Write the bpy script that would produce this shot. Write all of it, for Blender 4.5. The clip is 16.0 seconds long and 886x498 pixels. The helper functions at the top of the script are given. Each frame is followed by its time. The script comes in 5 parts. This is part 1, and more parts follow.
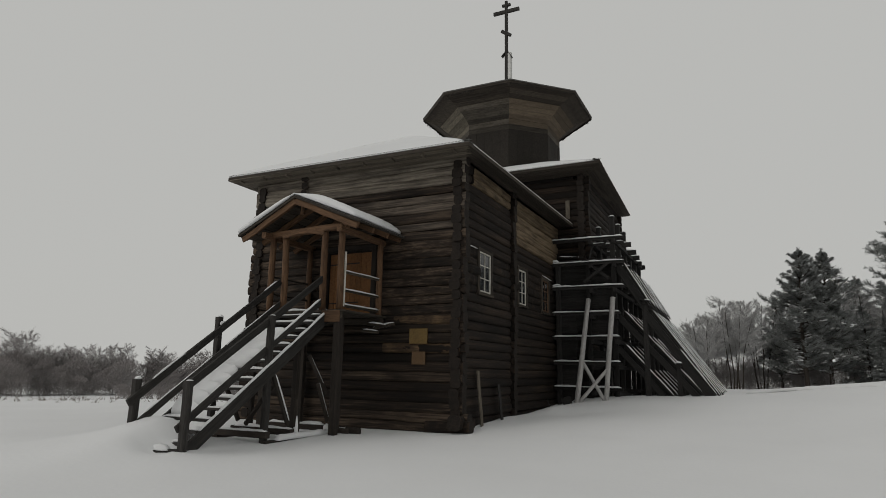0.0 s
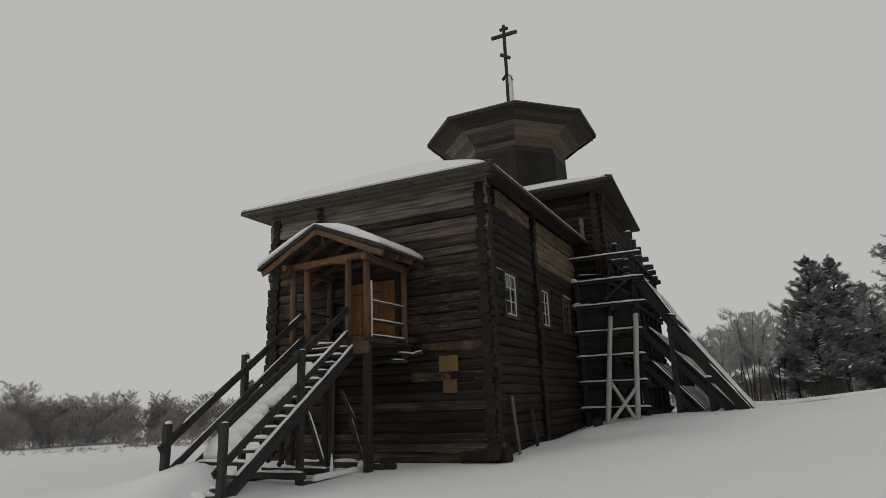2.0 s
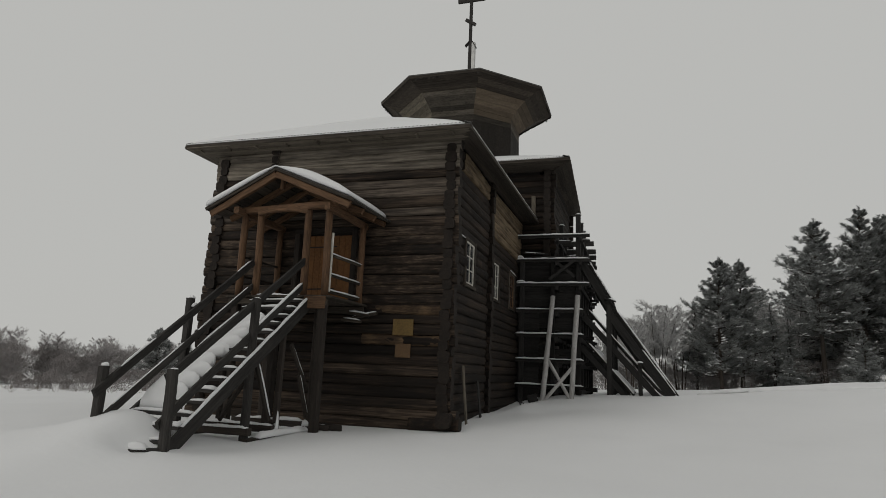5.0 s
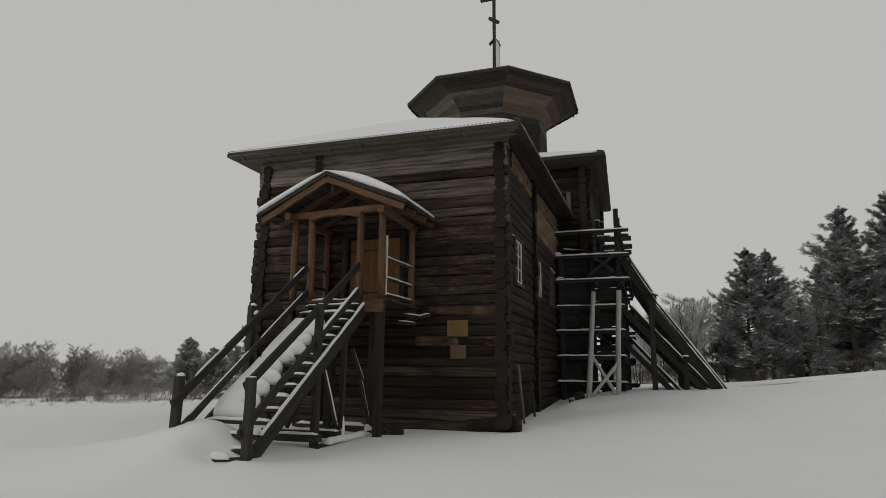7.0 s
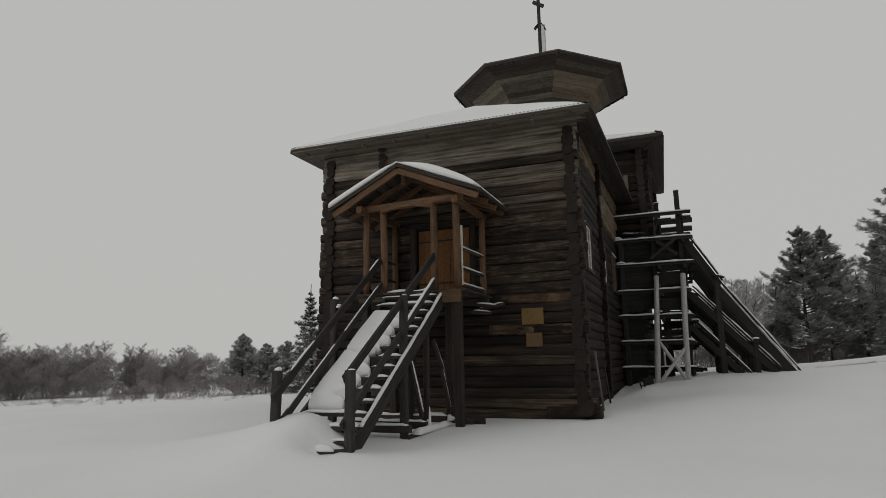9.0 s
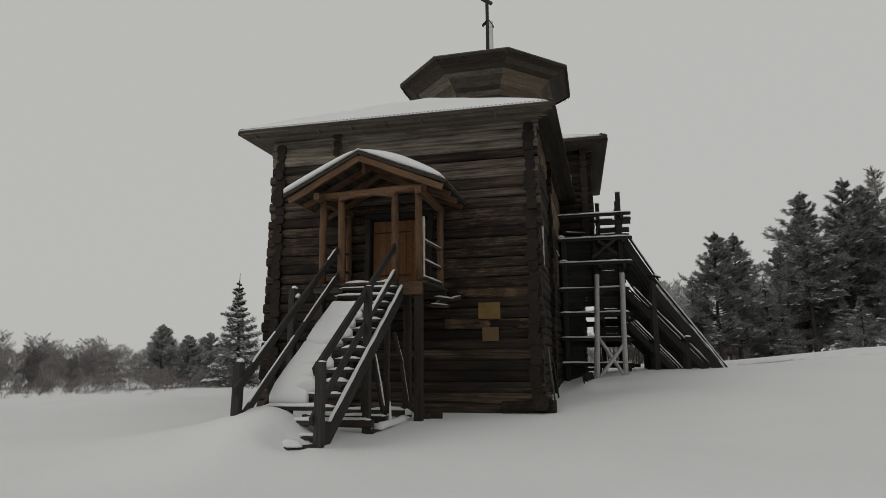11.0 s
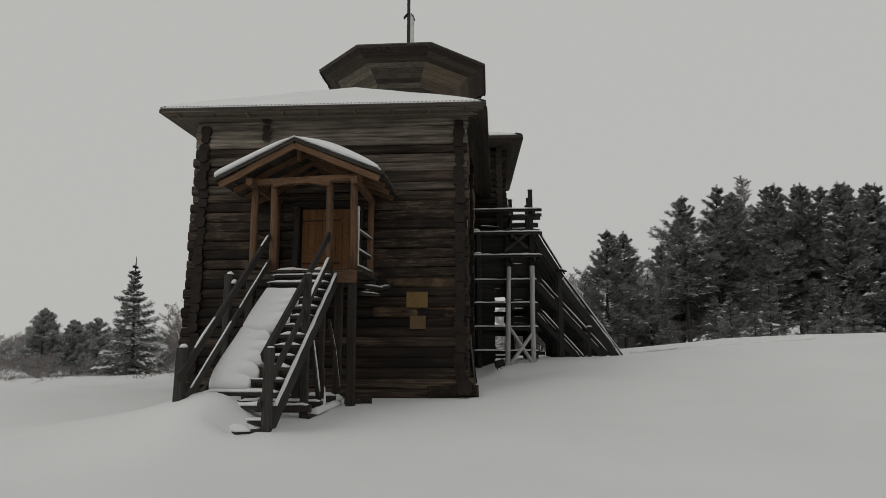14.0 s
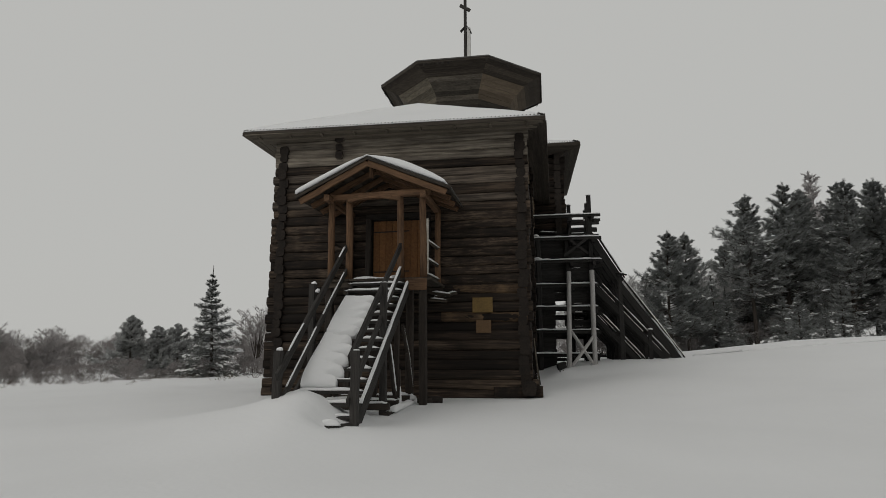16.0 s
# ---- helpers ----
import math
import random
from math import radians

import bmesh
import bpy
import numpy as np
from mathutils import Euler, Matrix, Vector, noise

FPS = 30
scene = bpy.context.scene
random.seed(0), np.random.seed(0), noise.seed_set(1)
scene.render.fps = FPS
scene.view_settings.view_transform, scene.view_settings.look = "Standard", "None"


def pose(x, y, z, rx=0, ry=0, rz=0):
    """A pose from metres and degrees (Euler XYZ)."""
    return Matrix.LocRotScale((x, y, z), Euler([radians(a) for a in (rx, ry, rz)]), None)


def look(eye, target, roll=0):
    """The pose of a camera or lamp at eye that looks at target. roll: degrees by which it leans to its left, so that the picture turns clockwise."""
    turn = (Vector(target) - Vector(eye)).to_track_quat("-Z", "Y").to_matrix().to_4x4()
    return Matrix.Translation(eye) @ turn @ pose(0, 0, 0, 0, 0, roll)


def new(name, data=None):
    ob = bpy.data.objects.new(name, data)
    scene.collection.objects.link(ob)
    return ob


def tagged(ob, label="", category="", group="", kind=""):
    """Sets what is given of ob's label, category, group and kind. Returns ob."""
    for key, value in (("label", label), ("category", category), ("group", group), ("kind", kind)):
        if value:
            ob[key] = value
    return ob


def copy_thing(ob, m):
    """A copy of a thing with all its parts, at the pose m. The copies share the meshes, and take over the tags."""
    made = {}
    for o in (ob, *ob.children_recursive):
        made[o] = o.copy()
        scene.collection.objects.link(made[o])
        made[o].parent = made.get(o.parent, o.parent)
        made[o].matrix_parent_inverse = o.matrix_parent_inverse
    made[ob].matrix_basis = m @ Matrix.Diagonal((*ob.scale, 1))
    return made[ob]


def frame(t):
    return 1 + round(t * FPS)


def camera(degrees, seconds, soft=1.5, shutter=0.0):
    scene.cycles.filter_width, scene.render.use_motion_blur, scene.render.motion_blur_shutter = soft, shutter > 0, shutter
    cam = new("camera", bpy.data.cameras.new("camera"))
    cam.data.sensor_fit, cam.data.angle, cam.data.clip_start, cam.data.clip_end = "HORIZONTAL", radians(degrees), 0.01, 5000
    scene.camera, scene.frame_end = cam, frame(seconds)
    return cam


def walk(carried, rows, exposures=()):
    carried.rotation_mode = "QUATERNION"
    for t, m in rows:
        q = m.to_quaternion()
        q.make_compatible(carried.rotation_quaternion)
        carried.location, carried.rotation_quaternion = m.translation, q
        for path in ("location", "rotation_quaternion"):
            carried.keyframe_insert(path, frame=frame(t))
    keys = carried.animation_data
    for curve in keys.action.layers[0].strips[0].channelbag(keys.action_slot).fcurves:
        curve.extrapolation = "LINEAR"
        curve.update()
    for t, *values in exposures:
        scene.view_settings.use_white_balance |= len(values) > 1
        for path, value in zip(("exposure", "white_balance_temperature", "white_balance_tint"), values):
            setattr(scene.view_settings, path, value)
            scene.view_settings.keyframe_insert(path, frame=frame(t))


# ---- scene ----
cam = camera(71.5, 16.0, soft=0.8)
PATH = [
    (0, (6.304, -13.555, 1.251), (5.429, -11.8, 1.643), 1.1),
    (0.5, (6.103, -13.49, 1.28), (5.241, -11.729, 1.679), 2.3),
    (1, (5.849, -13.547, 1.315), (5.077, -11.759, 1.768), -0.4),
    (1.5, (5.669, -13.599, 1.267), (4.778, -11.858, 1.685), -0.3),
    (2, (5.456, -13.565, 1.238), (4.609, -11.818, 1.718), -2.1),
    (2.5, (5.273, -13.508, 1.253), (4.521, -11.711, 1.705), 0.5),
    (3, (5.004, -13.534, 1.241), (4.391, -11.67, 1.629), -1.1),
    (3.5, (4.822, -13.563, 1.217), (4.139, -11.719, 1.583), 1.1),
    (4, (4.58, -13.442, 1.205), (3.939, -11.594, 1.624), -0.1),
    (4.2, (4.481, -13.424, 1.17), (3.861, -11.566, 1.575), 2.1),
    (6.3, (3.48, -13.556, 1.157), (2.926, -11.656, 1.448), 1.1),
    (6.5, (3.324, -13.543, 1.169), (2.827, -11.625, 1.439), -0.5),
    (7, (3.2, -13.688, 1.143), (2.571, -11.83, 1.532), 0.6),
    (7.5, (2.979, -13.701, 1.107), (2.293, -11.874, 1.548), -1.5),
    (8, (2.719, -13.81, 1.107), (1.89, -12.023, 1.446), -3.8),
    (8.5, (2.479, -13.892, 1.118), (1.676, -12.09, 1.445), -1.6),
    (9, (2.275, -13.929, 1.122), (1.552, -12.099, 1.482), -0.9),
    (11.5, (1.198, -14.019, 1.088), (0.732, -12.101, 1.412), -0.3),
    (12, (1.033, -14.091, 1.099), (0.574, -12.161, 1.352), -1.0),
    (12.5, (0.959, -14.161, 1.091), (0.645, -12.203, 1.356), -0.0),
    (13, (0.903, -14.285, 1.115), (0.652, -12.319, 1.378), 0.3),
    (13.5, (0.768, -14.363, 1.108), (0.636, -12.387, 1.385), -2.0),
    (14, (0.715, -14.558, 1.069), (0.563, -12.587, 1.375), 0.0),
    (14.5, (0.709, -14.732, 1.075), (0.533, -12.757, 1.336), -0.8),
    (15, (0.671, -14.984, 1.071), (0.422, -13.022, 1.37), -0.7),
    (15.5, (0.59, -15.165, 1.068), (0.35, -13.21, 1.416), -1.0),
    (16, (0.588, -15.413, 1.058), (0.258, -13.466, 1.375), -0.2),
]
walk(cam, [(t, look(eye, target, roll)) for t, eye, target, roll in PATH])

# ---- light ----
scene.view_settings.exposure = 0.0
world = bpy.data.worlds.new("overcast")
scene.world = world
world.use_nodes = True
wn, wl = world.node_tree.nodes, world.node_tree.links
wn.clear()
w_out = wn.new("ShaderNodeOutputWorld")
w_bg = wn.new("ShaderNodeBackground")
w_sky = wn.new("ShaderNodeTexSky")
w_sky.sky_type, w_sky.sun_disc = "NISHITA", False
w_sky.sun_elevation, w_sky.sun_rotation = radians(28), radians(200)
w_sky.air_density, w_sky.dust_density, w_sky.ozone_density = 1.0, 6.0, 1.0
w_mul = wn.new("ShaderNodeMix")
w_mul.data_type, w_mul.blend_type = "RGBA", "MULTIPLY"
w_mul.inputs["Factor"].default_value = 1.0
w_mul.inputs["B"].default_value = (0.035, 0.035, 0.035, 1)
w_mix = wn.new("ShaderNodeMix")
w_mix.data_type = "RGBA"
w_mix.inputs["Factor"].default_value = 0.95
w_mix.inputs["B"].default_value = (0.505, 0.505, 0.487, 1)  # closed cloud cover
wl.new(w_sky.outputs["Color"], w_mul.inputs["A"])
wl.new(w_mul.outputs["Result"], w_mix.inputs["A"])
wl.new(w_mix.outputs["Result"], w_bg.inputs["Color"])
w_bg.inputs["Strength"].default_value = 1.0
wl.new(w_bg.outputs["Background"], w_out.inputs["Surface"])
sun = new("sun", bpy.data.lights.new("sun", "SUN"))
sun.data.energy, sun.data.angle, sun.data.color = 0.5, radians(40), (1.0, 0.97, 0.93)
sun.matrix_world = look((0, 0, 30), (14, 16, 14))


# ---- materials ----
def material(name, base, dark=None, scale=8.0, stretch=(1, 1, 1), rough=0.85, bump=0.3, patch=0.5, random_hue=0.0, fine=60.0, metallic=0.0, coords="Object", contrast=(0.35, 0.65), specular=0.25):
    """A worn surface: grain and larger patches between two colours, with relief."""
    m = bpy.data.materials.new(name)
    m.use_nodes = True
    n, l = m.node_tree.nodes, m.node_tree.links
    b = n["Principled BSDF"]
    b.inputs["Roughness"].default_value, b.inputs["Metallic"].default_value = rough, metallic
    b.inputs["Specular IOR Level"].default_value = specular
    dark = dark or tuple(c * 0.6 for c in base)
    tc, mp = n.new("ShaderNodeTexCoord"), n.new("ShaderNodeMapping")
    mp.inputs["Scale"].default_value = stretch
    oi = n.new("ShaderNodeObjectInfo")
    shift = n.new("ShaderNodeVectorMath")
    shift.operation = "SCALE"
    shift.inputs[0].default_value = (37.0, 53.0, 29.0)
    l.new(oi.outputs["Random"], shift.inputs["Scale"])
    l.new(shift.outputs["Vector"], mp.inputs["Location"])
    l.new(tc.outputs[coords], mp.inputs["Vector"])
    t1, t2 = n.new("ShaderNodeTexNoise"), n.new("ShaderNodeTexNoise")
    t1.inputs["Scale"].default_value, t1.inputs["Detail"].default_value = scale, 6.0
    t2.inputs["Scale"].default_value, t2.inputs["Detail"].default_value = fine, 4.0
    l.new(mp.outputs["Vector"], t1.inputs["Vector"])
    l.new(mp.outputs["Vector"], t2.inputs["Vector"])
    mixf = n.new("ShaderNodeMix")
    mixf.inputs["Factor"].default_value = 1 - patch
    l.new(t1.outputs["Fac"], mixf.inputs["A"])
    l.new(t2.outputs["Fac"], mixf.inputs["B"])
    ramp = n.new("ShaderNodeValToRGB")
    ramp.color_ramp.elements[0].position, ramp.color_ramp.elements[1].position = contrast
    ramp.color_ramp.elements[0].color, ramp.color_ramp.elements[1].color = (*dark, 1), (*base, 1)
    l.new(mixf.outputs["Result"], ramp.inputs["Fac"])
    colour = ramp.outputs["Color"]
    if random_hue:
        hsv, mr = n.new("ShaderNodeHueSaturation"), n.new("ShaderNodeMapRange")
        mr.inputs["To Min"].default_value, mr.inputs["To Max"].default_value = 1 - random_hue, 1 + random_hue
        l.new(oi.outputs["Random"], mr.inputs["Value"])
        l.new(mr.outputs["Result"], hsv.inputs["Value"])
        l.new(colour, hsv.inputs["Color"])
        colour = hsv.outputs["Color"]
    l.new(colour, b.inputs["Base Color"])
    if bump:
        bp = n.new("ShaderNodeBump")
        bp.inputs["Strength"].default_value, bp.inputs["Distance"].default_value = bump, 0.02
        l.new(mixf.outputs["Result"], bp.inputs["Height"])
        l.new(bp.outputs["Normal"], b.inputs["Normal"])
    return m


def hewn_material(name, dark, mid, light, vary=0.3, weather=0.62):
    """Hewn weathered timber: long streaks, cracks and bleached patches between three colours. The log's length counts as one."""
    m = bpy.data.materials.new(name)
    m.use_nodes = True
    n, l = m.node_tree.nodes, m.node_tree.links
    b = n["Principled BSDF"]
    b.inputs["Roughness"].default_value, b.inputs["Specular IOR Level"].default_value = 0.82, 0.2
    tc, oi = n.new("ShaderNodeTexCoord"), n.new("ShaderNodeObjectInfo")
    shift = n.new("ShaderNodeVectorMath")
    shift.operation = "SCALE"
    shift.inputs[0].default_value = (37.0, 53.0, 29.0)
    l.new(oi.outputs["Random"], shift.inputs["Scale"])
    fields = []
    for stretch, detail in (((5.0, 1.6, 1.6), 3.0), ((6.0, 22.0, 22.0), 5.0), ((22.0, 75.0, 75.0), 4.0)):
        mp, t = n.new("ShaderNodeMapping"), n.new("ShaderNodeTexNoise")
        mp.inputs["Scale"].default_value = stretch
        t.inputs["Scale"].default_value, t.inputs["Detail"].default_value = 1.0, detail
        l.new(tc.outputs["Object"], mp.inputs["Vector"])
        l.new(shift.outputs["Vector"], mp.inputs["Location"])
        l.new(mp.outputs["Vector"], t.inputs["Vector"])
        fields.append(t.outputs["Fac"])
    m1, m2 = n.new("ShaderNodeMix"), n.new("ShaderNodeMix")
    m1.inputs["Factor"].default_value, m2.inputs["Factor"].default_value = 0.58, 0.22
    l.new(fields[0], m1.inputs["A"])
    l.new(fields[1], m1.inputs["B"])
    l.new(m1.outputs["Result"], m2.inputs["A"])
    l.new(fields[2], m2.inputs["B"])
    ramp = n.new("ShaderNodeValToRGB")
    e = ramp.color_ramp.elements
    e[0].position, e[0].color = 0.40, (*dark, 1)
    e[1].position, e[1].color = 0.50, (*mid, 1)
    x = e.new(weather)
    x.color = (*light, 1)
    l.new(m2.outputs["Result"], ramp.inputs["Fac"])
    hsv, mr = n.new("ShaderNodeHueSaturation"), n.new("ShaderNodeMapRange")
    mr.inputs["To Min"].default_value, mr.inputs["To Max"].default_value = 1 - vary, 1 + vary
    l.new(oi.outputs["Random"], mr.inputs["Value"])
    l.new(mr.outputs["Result"], hsv.inputs["Value"])
    l.new(ramp.outputs["Color"], hsv.inputs["Color"])
    l.new(hsv.outputs["Color"], b.inputs["Base Color"])
    bp = n.new("ShaderNodeBump")
    bp.inputs["Strength"].default_value, bp.inputs["Distance"].default_value = 0.9, 0.03
    l.new(m2.outputs["Result"], bp.inputs["Height"])
    l.new(bp.outputs["Normal"], b.inputs["Normal"])
    return m


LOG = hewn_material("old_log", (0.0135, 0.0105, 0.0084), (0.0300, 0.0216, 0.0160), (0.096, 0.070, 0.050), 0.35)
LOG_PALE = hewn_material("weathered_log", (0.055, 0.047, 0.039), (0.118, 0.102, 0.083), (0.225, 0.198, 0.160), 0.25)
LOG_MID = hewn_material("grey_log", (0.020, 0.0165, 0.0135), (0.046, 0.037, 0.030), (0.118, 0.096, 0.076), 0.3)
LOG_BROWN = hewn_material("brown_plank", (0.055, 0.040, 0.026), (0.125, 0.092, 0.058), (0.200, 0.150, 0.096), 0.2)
# darker version of the log for side and rear walls and lower front courses
LOG_DARKER = hewn_material("darker_log", (0.0100, 0.0078, 0.0065), (0.0142, 0.0104, 0.0081), (0.036, 0.0248, 0.0175), 0.4)
LOG_TAN = hewn_material("tan_log", (0.030, 0.020, 0.013), (0.062, 0.041, 0.025), (0.130, 0.085, 0.048), 0.2)
LOG_END = material("black_log_end", (0.028, 0.0215, 0.017), (0.010, 0.008, 0.0068), scale=6.0, fine=30.0, bump=0.8)
OLD_BOARD = material("old_board", (0.070, 0.058, 0.046), (0.022, 0.018, 0.014), scale=3.0, stretch=(0.4, 6, 6), random_hue=0.35, fine=12.0, bump=0.6)
SOFFIT = material("soffit_board", (0.125, 0.108, 0.085), (0.055, 0.046, 0.036), scale=3.0, stretch=(0.4, 6, 6), random_hue=0.3, fine=12.0, bump=0.5)
NEW_WOOD = material("pine_post", (0.155, 0.088, 0.049), (0.062, 0.036, 0.021), scale=2.5, stretch=(0.5, 5, 5), random_hue=0.2, fine=10.0, bump=0.4)
DOOR_WOOD = material("door_board", (0.20, 0.095, 0.038), (0.10, 0.048, 0.020), scale=2.5, stretch=(6, 6, 0.5), random_hue=0.15, fine=12.0, bump=0.3)
GREY_WOOD = material("grey_rail", (0.050, 0.0465, 0.043), (0.018, 0.0165, 0.0155), scale=2.5, stretch=(0.5, 6, 6), random_hue=0.25, fine=12.0, bump=0.5)
SCAFFOLD = material("scaffold_timber", (0.036, 0.034, 0.0325), (0.014, 0.0132, 0.0125), scale=2.5, stretch=(0.5, 6, 6), random_hue=0.3, fine=12.0, bump=0.5)
SHEET = material("roof_sheet", (0.10, 0.095, 0.088), (0.05, 0.047, 0.044), scale=2.0, rough=0.6, fine=25.0, bump=0.2)
STRAP = material("rusted_iron", (0.030, 0.024, 0.020), (0.014, 0.012, 0.010), scale=3.0, rough=0.7, fine=30.0, bump=0.2)
# leg timber darkened: the shade under porch and stair is in its colour
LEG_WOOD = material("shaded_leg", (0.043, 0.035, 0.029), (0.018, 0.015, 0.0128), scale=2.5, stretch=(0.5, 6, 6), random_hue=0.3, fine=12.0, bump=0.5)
IRON = material("grey_iron", (0.13, 0.125, 0.12), (0.07, 0.066, 0.062), scale=3.0, rough=0.6, fine=30.0, bump=0.2)
TIN = material("pale_tin", (0.55, 0.55, 0.53), (0.40, 0.40, 0.39), scale=3.0, rough=0.45, fine=30.0, bump=0.1, metallic=0.3)
WHITE_PAINT = material("white_paint", (0.62, 0.60, 0.55), (0.40, 0.38, 0.33), scale=6.0, fine=40.0, bump=0.2)
PLY = material("yellow_plywood", (0.185, 0.122, 0.044), (0.11, 0.072, 0.028), scale=3.0, fine=30.0, bump=0.1)
PLY_RED = material("orange_plywood", (0.145, 0.090, 0.048), (0.09, 0.056, 0.031), scale=3.0, fine=30.0, bump=0.1)
DARK = material("dark_inside", (0.012, 0.010, 0.009), scale=3.0, bump=0.0)
BARK = material("bark", (0.075, 0.062, 0.052), (0.030, 0.025, 0.021), scale=4.0, stretch=(3, 3, 0.6), fine=20.0, bump=0.8)
# distance haze is put into the bare twig colours, most in the far one
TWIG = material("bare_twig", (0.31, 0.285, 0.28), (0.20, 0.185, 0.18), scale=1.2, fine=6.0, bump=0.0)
TWIG_FAR = material("hazed_far_twig", (0.47, 0.445, 0.44), (0.33, 0.312, 0.308), scale=1.2, fine=6.0, bump=0.0)
FROST_TWIG = material("frosted_twig", (0.52, 0.515, 0.51), (0.30, 0.295, 0.29), scale=1.5, fine=8.0, bump=0.0)
STALK = material("dry_stalk", (0.14, 0.105, 0.07), (0.07, 0.05, 0.035), scale=3.0, fine=12.0, bump=0.0)

GLASS = bpy.data.materials.new("window_glass")
GLASS.use_nodes = True
_b = GLASS.node_tree.nodes["Principled BSDF"]
_b.inputs["Base Color"].default_value = (0.02, 0.022, 0.024, 1)
_b.inputs["Roughness"].default_value = 0.08
_b.inputs["IOR"].default_value = 1.5


def snow_material(name, colour, bump):
    m = bpy.data.materials.new(name)
    m.use_nodes = True
    n, l = m.node_tree.nodes, m.node_tree.links
    b = n["Principled BSDF"]
    b.inputs["Roughness"].default_value = 0.75
    b.inputs["Specular IOR Level"].default_value = 0.15
    tc = n.new("ShaderNodeTexCoord")
    t1, t2 = n.new("ShaderNodeTexNoise"), n.new("ShaderNodeTexNoise")
    t1.inputs["Scale"].default_value, t1.inputs["Detail"].default_value = 0.35, 4.0
    t2.inputs["Scale"].default_value, t2.inputs["Detail"].default_value = 9.0, 6.0
    for t in (t1, t2):
        l.new(tc.outputs["Object"], t.inputs["Vector"])
    r = n.new("ShaderNodeValToRGB")
    r.color_ramp.elements[0].position, r.color_ramp.elements[1].position = 0.3, 0.7
    r.color_ramp.elements[0].color = (*[c * 0.95 for c in colour], 1)
    r.color_ramp.elements[1].color = (*colour, 1)
    l.new(t1.outputs["Fac"], r.inputs["Fac"])
    l.new(r.outputs["Color"], b.inputs["Base Color"])
    bp = n.new("ShaderNodeBump")
    bp.inputs["Strength"].default_value, bp.inputs["Distance"].default_value = bump, 0.02
    l.new(t2.outputs["Fac"], bp.inputs["Height"])
    l.new(bp.outputs["Normal"], b.inputs["Normal"])
    return m


SNOW = snow_material("snow", (0.735, 0.74, 0.745), 0.3)


def needle_material(name, green, pale):
    """Needles; some clumps carry frost and snow. For far trees green holds painted haze."""
    m = bpy.data.materials.new(name)
    m.use_nodes = True
    n, l = m.node_tree.nodes, m.node_tree.links
    b = n["Principled BSDF"]
    b.inputs["Roughness"].default_value = 0.8
    b.inputs["Specular IOR Level"].default_value = 0.15
    g = n.new("ShaderNodeNewGeometry")
    r = n.new("ShaderNodeValToRGB")
    e = r.color_ramp.elements
    e[0].position, e[0].color = 0.0, (*[c * 0.7 for c in green], 1)
    e[1].position, e[1].color = 0.62, (*[c * 1.12 for c in green], 1)
    x = e.new(0.86)
    x.color = (*[(a * 1.6 + c) / 3.0 for a, c in zip(green, pale)], 1)
    x = e.new(1.0)
    x.color = (*pale, 1)
    l.new(g.outputs["Random Per Island"], r.inputs["Fac"])
    l.new(r.outputs["Color"], b.inputs["Base Color"])
    thin, both = n.new("ShaderNodeBsdfTranslucent"), n.new("ShaderNodeMixShader")
    both.inputs["Fac"].default_value = 0.35
    l.new(r.outputs["Color"], thin.inputs["Color"])
    l.new(b.outputs["BSDF"], both.inputs[1])
    l.new(thin.outputs["BSDF"], both.inputs[2])
    l.new(both.outputs["Shader"], n["Material Output"].inputs["Surface"])
    return m


# greens of the pine and frosted needles are lifted: distance haze painted in
NEEDLE = needle_material("hazed_pine_needles", (0.245, 0.256, 0.248), (0.50, 0.51, 0.515))
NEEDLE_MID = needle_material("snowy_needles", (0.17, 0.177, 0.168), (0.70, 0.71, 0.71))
NEEDLE_FAR = needle_material("hazed_frosted_needles", (0.38, 0.386, 0.378), (0.68, 0.69, 0.69))


# ---- shapes ----
def part(name, bm, mat, parent=None, label="", smooth=False):
    """One mesh object from a bmesh, under a thing or a part."""
    me = bpy.data.meshes.new(name)
    bm.normal_update()
    bm.to_mesh(me)
    bm.free()
    me.materials.append(mat)
    if smooth:
        me.polygons.foreach_set("use_smooth", [True] * len(me.polygons))
    ob = new(name, me)
    if parent:
        ob.parent = parent
    if label:
        tagged(ob, label)
    return ob


def mesh_part(name, verts, faces, mat, parent=None, label="", smooth=False):
    me = bpy.data.meshes.new(name)
    me.from_pydata(verts, [], faces)
    me.materials.append(mat)
    if smooth:
        me.polygons.foreach_set("use_smooth", [True] * len(me.polygons))
    me.update()
    ob = new(name, me)
    if parent:
        ob.parent = parent
    if label:
        tagged(ob, label)
    return ob


def thing(name, label, category, at=(0, 0, 0), group="", kind=""):
    ob = new(name)
    ob.location = at
    ob.empty_display_size = 0.2
    return tagged(ob, label, category, group, kind)


def placed(ob, m, parent=None):
    """Set a part's pose in the world while its parent stands elsewhere."""
    if parent:
        ob.parent = parent
        base = parent.matrix_basis.copy()
        up = parent.parent
        while up:
            base = up.matrix_basis @ base
            up = up.parent
        ob.matrix_basis = base.inverted() @ m
    else:
        ob.matrix_basis = m
    return ob


def along(p, q, up=(0, 0, 1), spin=0.0):
    """A pose at p whose x axis points to q and whose z axis lies towards up."""
    p, q = Vector(p), Vector(q)
    x = (q - p).normalized()
    y = Vector(up).cross(x)
    if y.length < 1e-4:
        y = Vector((0, 1, 0)).cross(x)
    y.normalize()
    z = x.cross(y)
    m = Matrix((x, y, z)).transposed().to_4x4()
    return Matrix.Translation(p) @ m @ Matrix.Rotation(spin, 4, "X")


